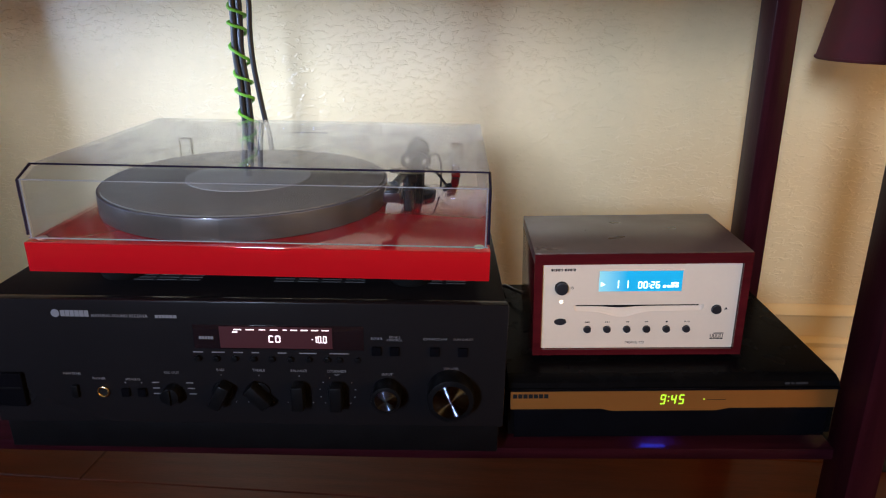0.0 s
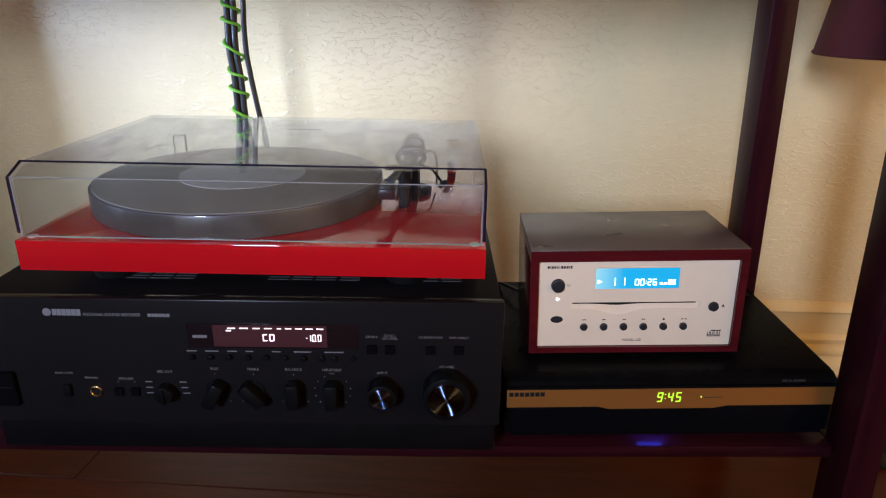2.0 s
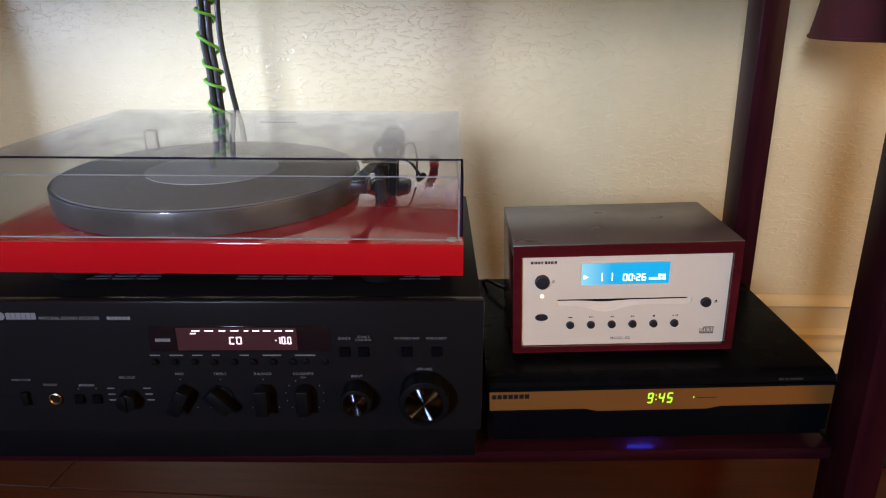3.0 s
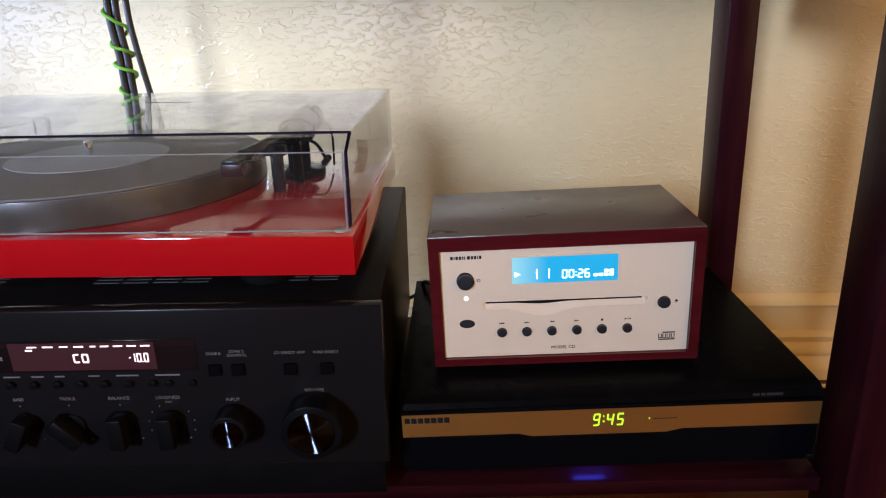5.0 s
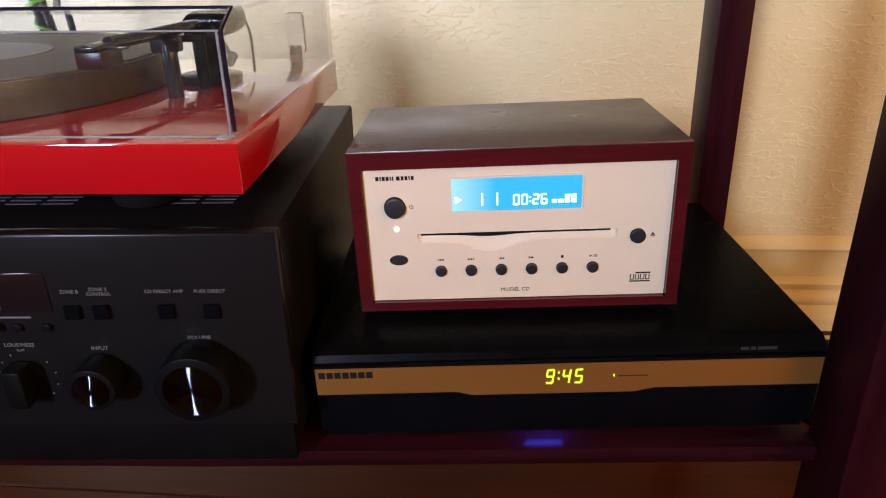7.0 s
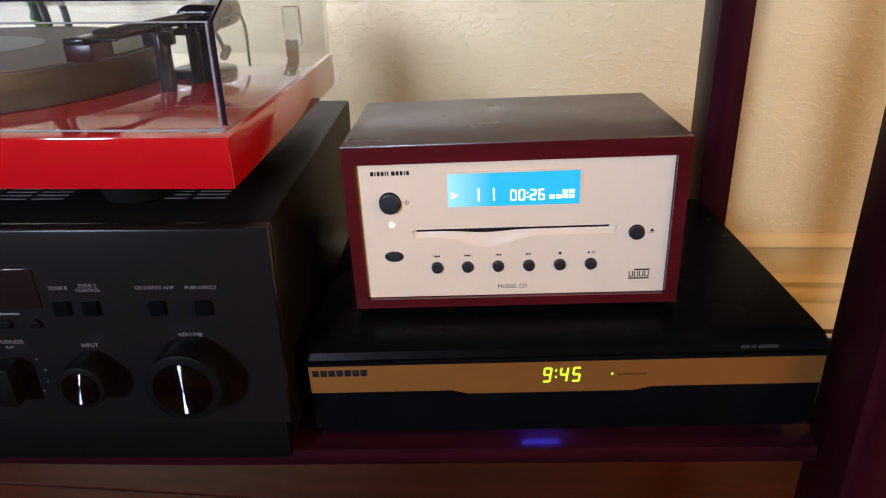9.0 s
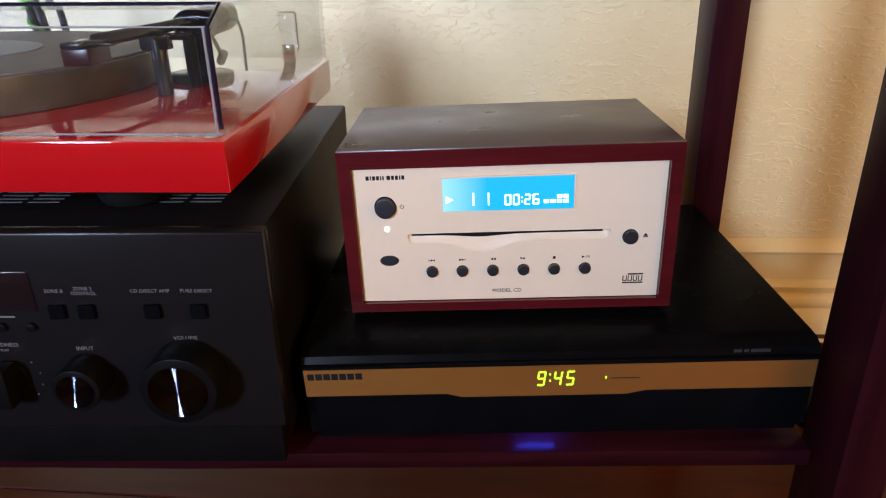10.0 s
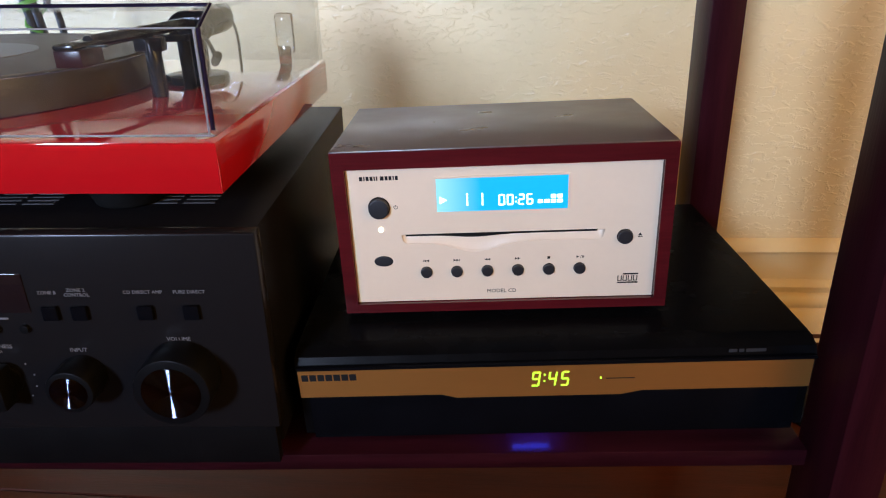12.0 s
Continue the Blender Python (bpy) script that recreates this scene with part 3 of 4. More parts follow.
def spun_metal():
    """Concentric turning grooves: the surface leans in and out along the radius, many times a millimetre."""
    m = bpy.data.materials.new("spun_knob_metal")
    m.use_nodes = True
    nt, lk = m.node_tree, m.node_tree.links
    b = nt.nodes["Principled BSDF"]
    b.inputs["Base Color"].default_value = (0.075, 0.083, 0.100, 1)
    b.inputs["Metallic"].default_value, b.inputs["Roughness"].default_value = 1.0, 0.05

    def vec(op, a, c=None):
        n = nt.nodes.new("ShaderNodeVectorMath")
        n.operation = op
        for i, q in enumerate((a, c)):
            if q is None:
                continue
            if isinstance(q, tuple):
                n.inputs[i].default_value = q
            else:
                lk.new(q, n.inputs[i])
        return n

    def num(op, a, c=0.0):
        n = nt.nodes.new("ShaderNodeMath")
        n.operation = op
        lk.new(a, n.inputs[0])
        n.inputs[1].default_value = c
        return n.outputs[0]

    tc = nt.nodes.new("ShaderNodeTexCoord")
    flat = vec("MULTIPLY", tc.outputs["Object"], (1, 1, 0)).outputs[0]
    radius = vec("LENGTH", flat).outputs["Value"]
    lean = num("MULTIPLY", num("SINE", num("MULTIPLY", radius, 42000.0)), 0.62)
    out = vec("SCALE", vec("NORMALIZE", flat).outputs[0])
    lk.new(lean, out.inputs["Scale"])
    total = vec("NORMALIZE", vec("ADD", out.outputs[0], (0, 0, 1)).outputs[0]).outputs[0]
    tr = nt.nodes.new("ShaderNodeVectorTransform")
    tr.vector_type, tr.convert_from, tr.convert_to = "NORMAL", "OBJECT", "WORLD"
    lk.new(total, tr.inputs[0])
    lk.new(tr.outputs[0], b.inputs["Normal"])
    return m


M_SPUN = spun_metal()
build_receiver()


# ---- set-top recorder box under the cd player ----
def build_set_top_box():
    s = thing("set_top_box", pose(-0.034, -0.0491, DATUM + 0.008, 0, 0, 0.8), "slim black set-top box with a gold-toned front band", "set-top box")
    W = 0.3195
    body = [(0.004, 0.012), (0.004, 0.0445), (0.0005, 0.0655), (0.0035, 0.0715), (0.0100, 0.0745), (0.0180, 0.0750), (0.245, 0.0750), (0.248, 0.0720), (0.248, 0.012)]
    part("body", profile_x(fresh(), body, -0.002, W + 0.002), M_GLOSS_TOP, s)
    # rounded end cheeks
    band = [(0, 0.0650), (0, 0.0452), (0.090, 0.0452), (0.100, 0.0425), (0.203, 0.0425), (0.216, 0.0452), (W - 0.001, 0.0452), (W - 0.001, 0.0650)]
    part("front_band", prism(fresh(), band, -0.0022, 0.0022), M_SILVER, s, "brushed champagne-gold front band")
    part("lip", box(fresh(), -0.001, W + 0.001, -0.0028, 0.003, 0.0653, 0.0672, 0.0006), M_GLOSS_BLACK, s)
    part("lower_front", box(fresh(), 0.004, W - 0.004, 0.0023, 0.0039, 0.0092, 0.0450, 0.0005), M_GLOSS_BLACK, s)
    bars("maker_name", (.0042,) * 7, 0.0022, 0.0600, 0.0046, -0.0024, M_INK, s, 0.0009)
    bm = fresh()
    x = 0.1465
    for ch in "9:45":
        if ch == ":":
            for zz in (0.0538, 0.0585):
                box(bm, x + 0.0003, x + 0.0013, -0.0026, -0.0024, zz - 0.0006, zz + 0.0006)
            x += 0.0025
        else:
            digit(bm, ch, x, 0.0500, 0.0052, 0.0108, 0.0011, -0.0025)
            x += 0.0078
    part("clock_figures", bm, G_GREEN, s, "green seven-segment clock figures", smooth=False)
    bm = fresh()
    box(bm, 0.1895, 0.1904, -0.0025, -0.0023, 0.0545, 0.0560)
    part("timer_mark", bm, G_GREEN, s, smooth=False)
    bars("fine_print", (.018,), 0.1930, 0.0548, 0.0005, -0.0024, M_INK, s)
    bars("faint_print", (.005, .003, .012), 0.268, 0.0703, 0.0022, 0.0014, M_FAINT, s, 0.0012)
    for gx in (0.235, 0.262, 0.289):
        bm = fresh()
        for k in range(12):
            box(bm, gx, gx + 0.020, 0.050 + k * 0.014, 0.0525 + k * 0.014, 0.0748, 0.07515)
        part("vent", bm, M_GLOSS_TOP, s, smooth=False)
    for x in (0.03, W - 0.03):
        for y in (0.03, 0.21):
            part("foot", cyl(fresh(), 0.011, 0.0122, pose(x, y, 0.0061), seg=24), M_RUBBER, s)
    part("indicator", box(fresh(), 0.138, 0.162, 0.0045, 0.0085, 0.0104, 0.0119), G_BLUE, s, "small blue indicator lamp", smooth=False)
    return s


M_GLOSS_TOP = mat("black_satin_case", (0.003, 0.0028, 0.003), 0.26, spec=0.025, scale=40, vary=0.25, rough_vary=0.3)
M_FAINT = mat("faint_grey_print", (0.028, 0.028, 0.031), 0.4, scale=90, vary=0.1)
build_set_top_box()


# ---- cd player ----
def build_cd_player():
    c = thing("cd_player", pose(-0.0003, -0.0004, DATUM + 0.0831, 0, 0, 0.4), "cherry wood cased table cd player with a pale panel", "cd player")
    z0, z1 = 0.0045, 0.1172      # case
    x0, x1, D = -0.0085, 0.2055, 0.126
    p0, p1 = 0.0112, 0.1053      # panel
    part("top_board", box(fresh(), x0, x1, -0.002, D, z1 - 0.0115, z1, 0.0004), M_CHERRY_TOP, c, "cherry veneer top with the wall's pale sheen put in its colour")
    part("bottom_board", box(fresh(), x0, x1, -0.002, D, z0, p0 - 0.0005, 0.0004), M_CHERRY, c)
    part("side_board", box(fresh(), x0, -0.0003, -0.002, D, p0 - 0.0003, z1 - 0.0117, 0.0004), M_CHERRY, c)
    part("side_board", box(fresh(), 0.1973, x1, -0.002, D, p0 - 0.0003, z1 - 0.0117, 0.0004), M_CHERRY, c)
    bm = fresh()
    for a, b, e, f in ((x0, x1, p1 + 0.0003, z1 - 0.0006), (x0, x1, z0, p0 - 0.0003), (x0, -0.0002, p0 - 0.0003, p1 + 0.0003), (0.1974, x1, p0 - 0.0003, p1 + 0.0003)):
        box(bm, a, b, -0.0034, -0.0021, e, f)
    bmesh.ops.remove_doubles(bm, verts=bm.verts, dist=0.00005)
    part("front_frame", bm, M_CHERRY, c, "cherry frame round the panel", smooth=False)
    part("back_board", box(fresh(), 0.000, 0.197, D - 0.006, D - 0.001, p0, z1 - 0.012), M_SATIN_BLACK, c)

    def Z(z):
        return z - 0.0838

    # panel with a shallow scoop pressed in below the disc slot
    s0, s1, top, n = 0.0326, 0.1640, Z(0.1433), 72
    columns = []
    bm = fresh()
    for i in range(n + 1):
        x = s0 + (s1 - s0) * (0.5 - 0.5 * math.cos(math.pi * i / n))
        d = min(1.0, min(x - s0, s1 - x) / 0.0040)
        f = max(0.02, math.sqrt(max(0.0, 1 - (1 - d) ** 2)))
        low = top - f * (0.0064 + 0.0068 * math.exp(-((x - 0.081) / 0.0180) ** 2))
        slit = top - f * (0.0017 + 0.0016 * math.exp(-((x - 0.080) / 0.016) ** 2))
        rise = top + 0.0006 * f
        rows = [(0.0, p0), (0.0, low), (0.0009 * f, low + (slit - low) * 0.15), (0.0021 * f, low + (slit - low) * 0.55), (0.0030 * f, slit), (0.0030 * f, top), (0.0, rise), (0.0, p1)]
        columns.append([bm.verts.new((x, y, z)) for y, z in rows])
    for l, r in zip(columns, columns[1:]):
        for k in range(7):
            bm.faces.new((l[k], r[k], r[k + 1], l[k + 1]))
    for col, x in ((columns[0], 0.0), (columns[-1], 0.197)):
        e = [bm.verts.new((x, 0.0, p1)), bm.verts.new((x, 0.0, p0))]
        bm.faces.new(col + e if x > 0.1 else (col + e)[::-1])
    bmesh.ops.recalc_face_normals(bm, faces=bm.faces)
    if sum(f.normal.y * f.calc_area() for f in bm.faces) > 0:
        bmesh.ops.reverse_faces(bm, faces=bm.faces)
    box(bm, 0.0, 0.197, 0.0036, 0.0060, p0, p1)
    part("front_panel", bm, M_PANEL, c, "pale champagne front panel", smooth=False)
    bm = prism(fresh(), [(0.0350 + 0.1245 * i / 40, top - 0.0017 - 0.0016 * math.exp(-((0.0350 + 0.1245 * i / 40 - 0.080) / 0.016) ** 2)) for i in range(41)]
               + [(0.1595, top), (0.0350, top)], 0.0022, 0.0034)
    part("disc_slot", bm, M_RUBBER, c)

    def button(name, x, z, rx, rz, out=0.0030):
        bm = cyl(fresh(), 1.0, 1.0, Matrix.Identity(4), seg=40)
        bmesh.ops.bevel(bm, geom=[e for e in bm.edges if any(len(f.verts) > 4 for f in e.link_faces)], offset=0.12, segments=3, profile=0.6, affect="EDGES")
        bmesh.ops.transform(bm, matrix=pose(x, -out / 2 + 0.0005, Z(z), 90, 0, 0) @ Matrix.Diagonal((rx, rz, out, 1)), verts=bm.verts)
        part(name, bm, M_BUTTON, c)
        bm = cyl(fresh(), 1.0, 0.0004, pose(x, -0.0001, Z(z), 90, 0, 0) @ Matrix.Diagonal((rx * 1.10, rz * 1.10, 1, 1)), seg=40)
        part("button_well", bm, M_RUBBER, c)

    button("power_button", 0.0195, 0.1630, 0.0064, 0.0066, 0.0045)
    button("remote_window", 0.0195, 0.1252, 0.0057, 0.0034, 0.0012)
    button("eject_button", 0.1768, 0.1381, 0.0047, 0.0047)
    for i in range(6):
        button("play_button", 0.0475 + 0.0202 * i, 0.1165, 0.0036, 0.0036)
    part("indicator", cyl(fresh(), 0.0017, 0.001, pose(0.0196, -0.0003, Z(0.1479), 90, 0, 0), seg=24), G_LED, c, "lit warm white indicator")

    # printed signs
    def tri(bm, x, z, w, h, way):
        prism(bm, [(x, z - h / 2), (x + way * w, z), (x, z + h / 2)], -0.0002, 0.0001)

    for i in range(6):
        x, z, bm = 0.0475 + 0.0202 * i, Z(0.1246), fresh()
        if i in (0, 2):
            tri(bm, x + 0.0002, z, 0.0018, 0.0017, -1)
            tri(bm, x + 0.0020, z, 0.0018, 0.0017, -1)
            if i == 0:
                box(bm, x - 0.0021, x - 0.0017, -0.0002, 0.0001, z - 0.0008, z + 0.0008)
        elif i in (1, 3):
            tri(bm, x - 0.0020, z, 0.0018, 0.0017, 1)
            tri(bm, x - 0.0002, z, 0.0018, 0.0017, 1)
            if i == 1:
                box(bm, x + 0.0017, x + 0.0021, -0.0002, 0.0001, z - 0.0008, z + 0.0008)
        elif i == 4:
            box(bm, x - 0.0009, x + 0.0009, -0.0002, 0.0001, z - 0.0009, z + 0.0009)
        else:
            tri(bm, x - 0.0022, z, 0.0018, 0.0018, 1)
            prism(bm, [(x + 0.0002, z - 0.001), (x + 0.0005, z - 0.001), (x + 0.0011, z + 0.001), (x + 0.0008, z + 0.001)], -0.0002, 0.0001)
            for q in (0.0016, 0.0023):
                box(bm, x + q, x + q + 0.0004, -0.0002, 0.0001, z - 0.0008, z + 0.0008)
        part("button_sign", bm, M_INK, c, smooth=False)
    bm = fresh()
    prism(bm, [(0.1850, Z(0.1384)), (0.1880, Z(0.1384)), (0.1865, Z(0.1404))], -0.0002, 0.0001)
    box(bm, 0.1850, 0.1880, -0.0002, 0.0001, Z(0.1374), Z(0.1379))
    part("eject_sign", bm, M_INK, c, smooth=False)
    bm = fresh()
    tube(bm, [(0.0302 + 0.0012 * math.sin(a), 0.0, Z(0.1630) + 0.0012 * math.cos(a)) for a in (radians(40 + 280 * i / 16) for i in range(17))], 0.0002, 6)
    box(bm, 0.0300, 0.0304, -0.0002, 0.0001, Z(0.1632), Z(0.1646))
    part("power_sign", bm, M_INK, c)
    writing("model_print", "MODEL CD", 0.0039, 0.0972, Z(0.1010), -0.0001, M_INK, c)
    bars("maker_name", (.0020, .0008, .0018, .0018, .0008, .0008), 0.0085, Z(0.1826), 0.0027, -0.0001, M_INK, c, 0.0007)
    bars("maker_name", (.0022, .0018, .0018, .0008, .0018), 0.0218, Z(0.1826), 0.0027, -0.0001, M_INK, c, 0.0007)
    bm = fresh()
    for i in range(4):
        a, b = 0.1738 + i * 0.0034, 0.1738 + i * 0.0034 + 0.0028
        box(bm, a, a + 0.0006, -0.0002, 0.0001, Z(0.1060), Z(0.1100))
        box(bm, b - 0.0006, b, -0.0002, 0.0001, Z(0.1060), Z(0.1100))
        box(bm, a + 0.0006, b - 0.0006, -0.0002, 0.0001, Z(0.1060), Z(0.1065))
    box(bm, 0.1772, 0.1872, -0.0002, 0.0001, Z(0.1106), Z(0.1116))
    box(bm, 0.1736, 0.1872, -0.0002, 0.0001, Z(0.1044), Z(0.1053))
    part("disc_emblem", bm, M_INK, c, smooth=False)

    # lit display in its frame
    da, db, dl, dh = 0.0566, 0.1395, Z(0.1590), Z(0.1812)
    d = part("display", box(fresh(), da, db, -0.0004, 0.001, dl, dh), M_CYAN, c, "bright cyan backlit display", smooth=False)
    fr = fresh()
    for a, b, e, f in ((da - 0.001, da, dl - 0.001, dh + 0.001), (db, db + 0.001, dl - 0.001, dh + 0.001), (da, db, dl - 0.001, dl), (da, db, dh, dh + 0.001)):
        box(fr, a, b, -0.0009, 0.0008, e, f)
    part("display_rim", fr, M_PANEL, d)
    bm = fresh()
    yy, h0 = -0.0006, dl + 0.0032
    for x in (0.0736, 0.0832):
        digit(bm, "1", x, h0, 0.0030, 0.0092, 0.0010, yy, 0)
    x = 0.0958
    for ch in "00:26":
        if ch == ":":
            for q in (0.0018, 0.0046):
                box(bm, x, x + 0.0009, yy - 0.0001, yy + 0.0001, h0 + q, h0 + q + 0.0009)
            x += 0.0018
        else:
            digit(bm, ch, x, h0, 0.0042, 0.0074, 0.0010, yy, 0)
            x += 0.0053
    part("track_figures", bm, G_WHITE, d, "white track and time figures", smooth=False)
    bm = fresh()
    for i in range(4):
        for k in range(2 if i > 1 else 1):
            box(bm, 0.1206 + i * 0.0041, 0.1238 + i * 0.0041, yy - 0.0001, yy + 0.0001, h0 + 0.0008 + k * 0.0032, h0 + 0.0032 + k * 0.0032)
    part("level_blocks", bm, G_WHITE, d, smooth=False)
    bm = prism(fresh(), [(da + 0.0020, h0 + 0.0022), (da + 0.0020, h0 + 0.0070), (da + 0.0066, h0 + 0.0046)], yy - 0.0001, yy + 0.0001)
    part("play_mark", bm, G_WHITE, d, smooth=False)
    for x in (0.012, 0.185):
        for y in (0.012, 0.108):
            part("foot", cyl(fresh(), 0.006, 0.0050, pose(x, y, 0.0024), seg=20), M_RUBBER, c)
    return c


def cyan_backlight():
    """The lamp of the display sits at its left end."""
    m = glow("cyan_backlight_panel", (0.0, 0.45, 1.0), 0.86)
    nt, lk = m.node_tree, m.node_tree.links
    tc, sep, r = (nt.nodes.new(k) for k in ("ShaderNodeTexCoord", "ShaderNodeSeparateXYZ", "ShaderNodeValToRGB"))
    lk.new(tc.outputs["Generated"], sep.inputs[0])
    lk.new(sep.outputs["X"], r.inputs["Fac"])
    e = r.color_ramp.elements
    e[0].position, e[0].color = 0.0, (0.42, 0.90, 1.0, 1)
    e[1].position, e[1].color = 0.34, (0.0, 0.50, 0.95, 1)
    lk.new(r.outputs["Color"], nt.nodes["Principled BSDF"].inputs["Emission Color"])
    nt.nodes["Principled BSDF"].inputs["Base Color"].default_value = (0.0, 0.1, 0.2, 1)
    return m


M_CYAN = cyan_backlight()
M_BUTTON = mat("black_moulded_button", (0.012, 0.012, 0.014), 0.45, scale=60, vary=0.2)
build_cd_player()


# ---- record player ----
def build_record_player():
    # local frame: origin at the right front corner, level with the underside of the plinth
    t = thing("record_player", pose(-0.0558, -0.0600, DATUM + 0.1949, 0, 2.1, 0.7), "glossy red record player under a clear lid on the receiver", "record player")
    W, D, H = 0.424, 0.304, 0.0284
    part("plinth", box(fresh(), -W, 0, 0, D, 0, H, 0.0007), M_RED, t, "glossy red lacquered plinth")
    for x in (-W + 0.065, -0.075):
        for y in (0.045, D - 0.045):
            bm = cyl(fresh(), 0.020, 0.0188, pose(x, y, -0.0092), r2=0.026, seg=32, bevel=0.002)
            part("foot", bm, M_RUBBER, t, "black rubber foot")
    px, py = -0.2645, 0.163
    part("sub_platter", cyl(fresh(), 0.075, 0.003, pose(px, py, H + 0.0015), seg=48), M_SATIN_BLACK, t)
    part("platter", cyl(fresh(), 0.155, 0.0232, pose(px, py, H + 0.0121), seg=96, bevel=0.0015), M_PLATTER, t, "dark grey metal platter")
    part("platter_rim", tube(fresh(), [(px + 0.1543 * math.cos(2 * math.pi * i / 96), py + 0.1543 * math.sin(2 * math.pi * i / 96), H + 0.0233) for i in range(97)], 0.0005, 6), M_EDGE_GREY, t, "bright polished platter rim")
    part("mat", cyl(fresh(), 0.1515, 0.0016, pose(px, py, H + 0.0245), seg=96, bevel=0.0004), M_MAT, t, "grey felt platter mat")
    # paler grey disc in the middle of the mat
    part("mat_centre", cyl(fresh(), 0.068, 0.0006, pose(px, py, H + 0.0256), seg=64), M_MAT_CENTRE, t)
    part("spindle", cyl(fresh(), 0.0034, 0.016, pose(px, py, H + 0.0315), seg=20, bevel=0.001), M_CHROME, t, "polished steel spindle")
    # tonearm on its pillar
    ax, ay = -0.079, 0.190
    part("arm_base", cyl(fresh(), 0.024, 0.006, pose(ax, ay, H + 0.0032), seg=40, bevel=0.001), M_GLOSS_BLACK, t)
    A = H + 0.0040
    part("arm_pillar", cyl(fresh(), 0.0105, 0.0290, pose(ax, ay, H + 0.0205), seg=32, bevel=0.001), M_GLOSS_BLACK, t)
    ring = fresh()
    tube(ring, [(ax + 0.0150 * math.cos(2 * math.pi * i / 28), ay, A + 0.0370 + 0.0095 * math.sin(2 * math.pi * i / 28)) for i in range(29)], 0.0030, 8)
    part("gimbal_ring", ring, M_GLOSS_BLACK, t)
    part("gimbal", box(fresh(), ax - 0.0075, ax + 0.0075, ay - 0.008, ay + 0.008, A + 0.030, A + 0.0455, 0.002), M_GLOSS_BLACK, t)
    bm = fresh()
    tube(bm, smooth_path([(ax, ay + 0.048, A + 0.0405), (ax, ay, A + 0.0405), (ax - 0.006, ay - 0.070, A + 0.0402), (ax - 0.013, ay - 0.125, A + 0.0400)], 8), 0.0040, 12)
    part("arm_tube", bm, M_ARM, t, "black carbon arm tube")
    hs = part("headshell", box(fresh(), ax - 0.0195, ax - 0.0075, ay - 0.152, ay - 0.118, A + 0.0385, A + 0.0415, 0.001), M_ARM, t)
    part("cartridge", box(fresh(), ax - 0.0215, ax - 0.0055, ay - 0.149, ay - 0.124, A + 0.0285, A + 0.0383, 0.0010), M_CARTRIDGE, hs, "red pickup cartridge")
    part("finger_lift", box(fresh(), ax - 0.0030, ax + 0.0080, ay - 0.146, ay - 0.142, A + 0.0395, A + 0.0407, 0.0003), M_ARM, hs)
    part("counterweight", cyl(fresh(), 0.0135, 0.026, pose(ax, ay + 0.052, A + 0.0400, 90, 0, 0), seg=40, bevel=0.0015), M_GLOSS_BLACK, t)
    part("lift_platform", box(fresh(), ax - 0.026, ax + 0.010, ay - 0.036, ay - 0.028, A + 0.0300, A + 0.0350, 0.001), M_GLOSS_BLACK, t)
    part("lift_post", cyl(fresh(), 0.0045, 0.034, pose(ax + 0.006, ay - 0.032, H + 0.0172), seg=16), M_SATIN_BLACK, t)
    bm = fresh()
    tube(bm, smooth_path([(ax + 0.012, ay - 0.03, A + 0.036), (ax + 0.026, ay - 0.040, A + 0.032), (ax + 0.036, ay - 0.054, A + 0.023)], 6), 0.0015, 8)
    lv = part("lift_lever", bm, M_SATIN_BLACK, t)
    part("lever_tip", cyl(fresh(), 0.0030, 0.012, pose(ax + 0.0375, ay - 0.057, A + 0.021, 55, 0, 38), seg=16, bevel=0.0006), M_SATIN_BLACK, lv)
    part("arm_rest", cyl(fresh(), 0.0055, 0.038, pose(ax - 0.004, ay - 0.062, H + 0.0192), seg=20, bevel=0.001), M_ARM, t)
    part("rest_fork", box(fresh(), ax - 0.015, ax + 0.005, ay - 0.067, ay - 0.057, A + 0.027, A + 0.0365, 0.0015), M_ARM, t)
    bm = fresh()
    tube(bm, smooth_path([(ax + 0.012, ay + 0.024, H + 0.040), (ax + 0.024, ay + 0.022, H + 0.044), (ax + 0.029, ay + 0.020, H + 0.032), (ax + 0.029, ay + 0.020, H + 0.004)], 6), 0.0012, 8)
    part("antiskate_wire", bm, M_SATIN_BLACK, t)
    part("belt_pulley", cyl(fresh(), 0.010, 0.012, pose(-W + 0.045, 0.262, H + 0.0062), seg=32, bevel=0.001), M_CHROME, t)
    # hinges
    for x in (-W + 0.040, -0.032):
        h = part("hinge", box(fresh(), x - 0.008, x + 0.008, D - 0.020, D - 0.0095, H + 0.008, H + 0.044, 0.003), M_HINGE, t, "clear plastic lid hinge")
        part("hinge_pin", box(fresh(), x - 0.006, x + 0.006, D - 0.0225, D - 0.0203, H + 0.000, H + 0.016, 0.001), M_CHROME, h)

    # the lid: a thin shell with a slanted front edge, open below
    x0, x1, y0, y1, z0, z1, th = -W + 0.002, -0.002, 0.006, D - 0.002, H + 0.0015, H + 0.0665, 0.003
    def shell(k):
        return [(y0 + k, z0), (y0 + k, z1 - 0.0095 - 0.4 * k), (y0 + 0.0215 + 0.4 * k, z1 - k), (y1 - k, z1 - k), (y1 - k, z0)]
    bm = fresh()
    rings = []
    for k, xs in ((0, (x0, x1)), (th, (x0 + th, x1 - th))):
        rings.append([[bm.verts.new((x, y, z)) for y, z in shell(k)] for x in xs])
    (ol, orr), (il, ir) = rings
    bm.faces.new(ol)
    bm.faces.new(orr[::-1])
    bm.faces.new(il[::-1])
    bm.faces.new(ir)
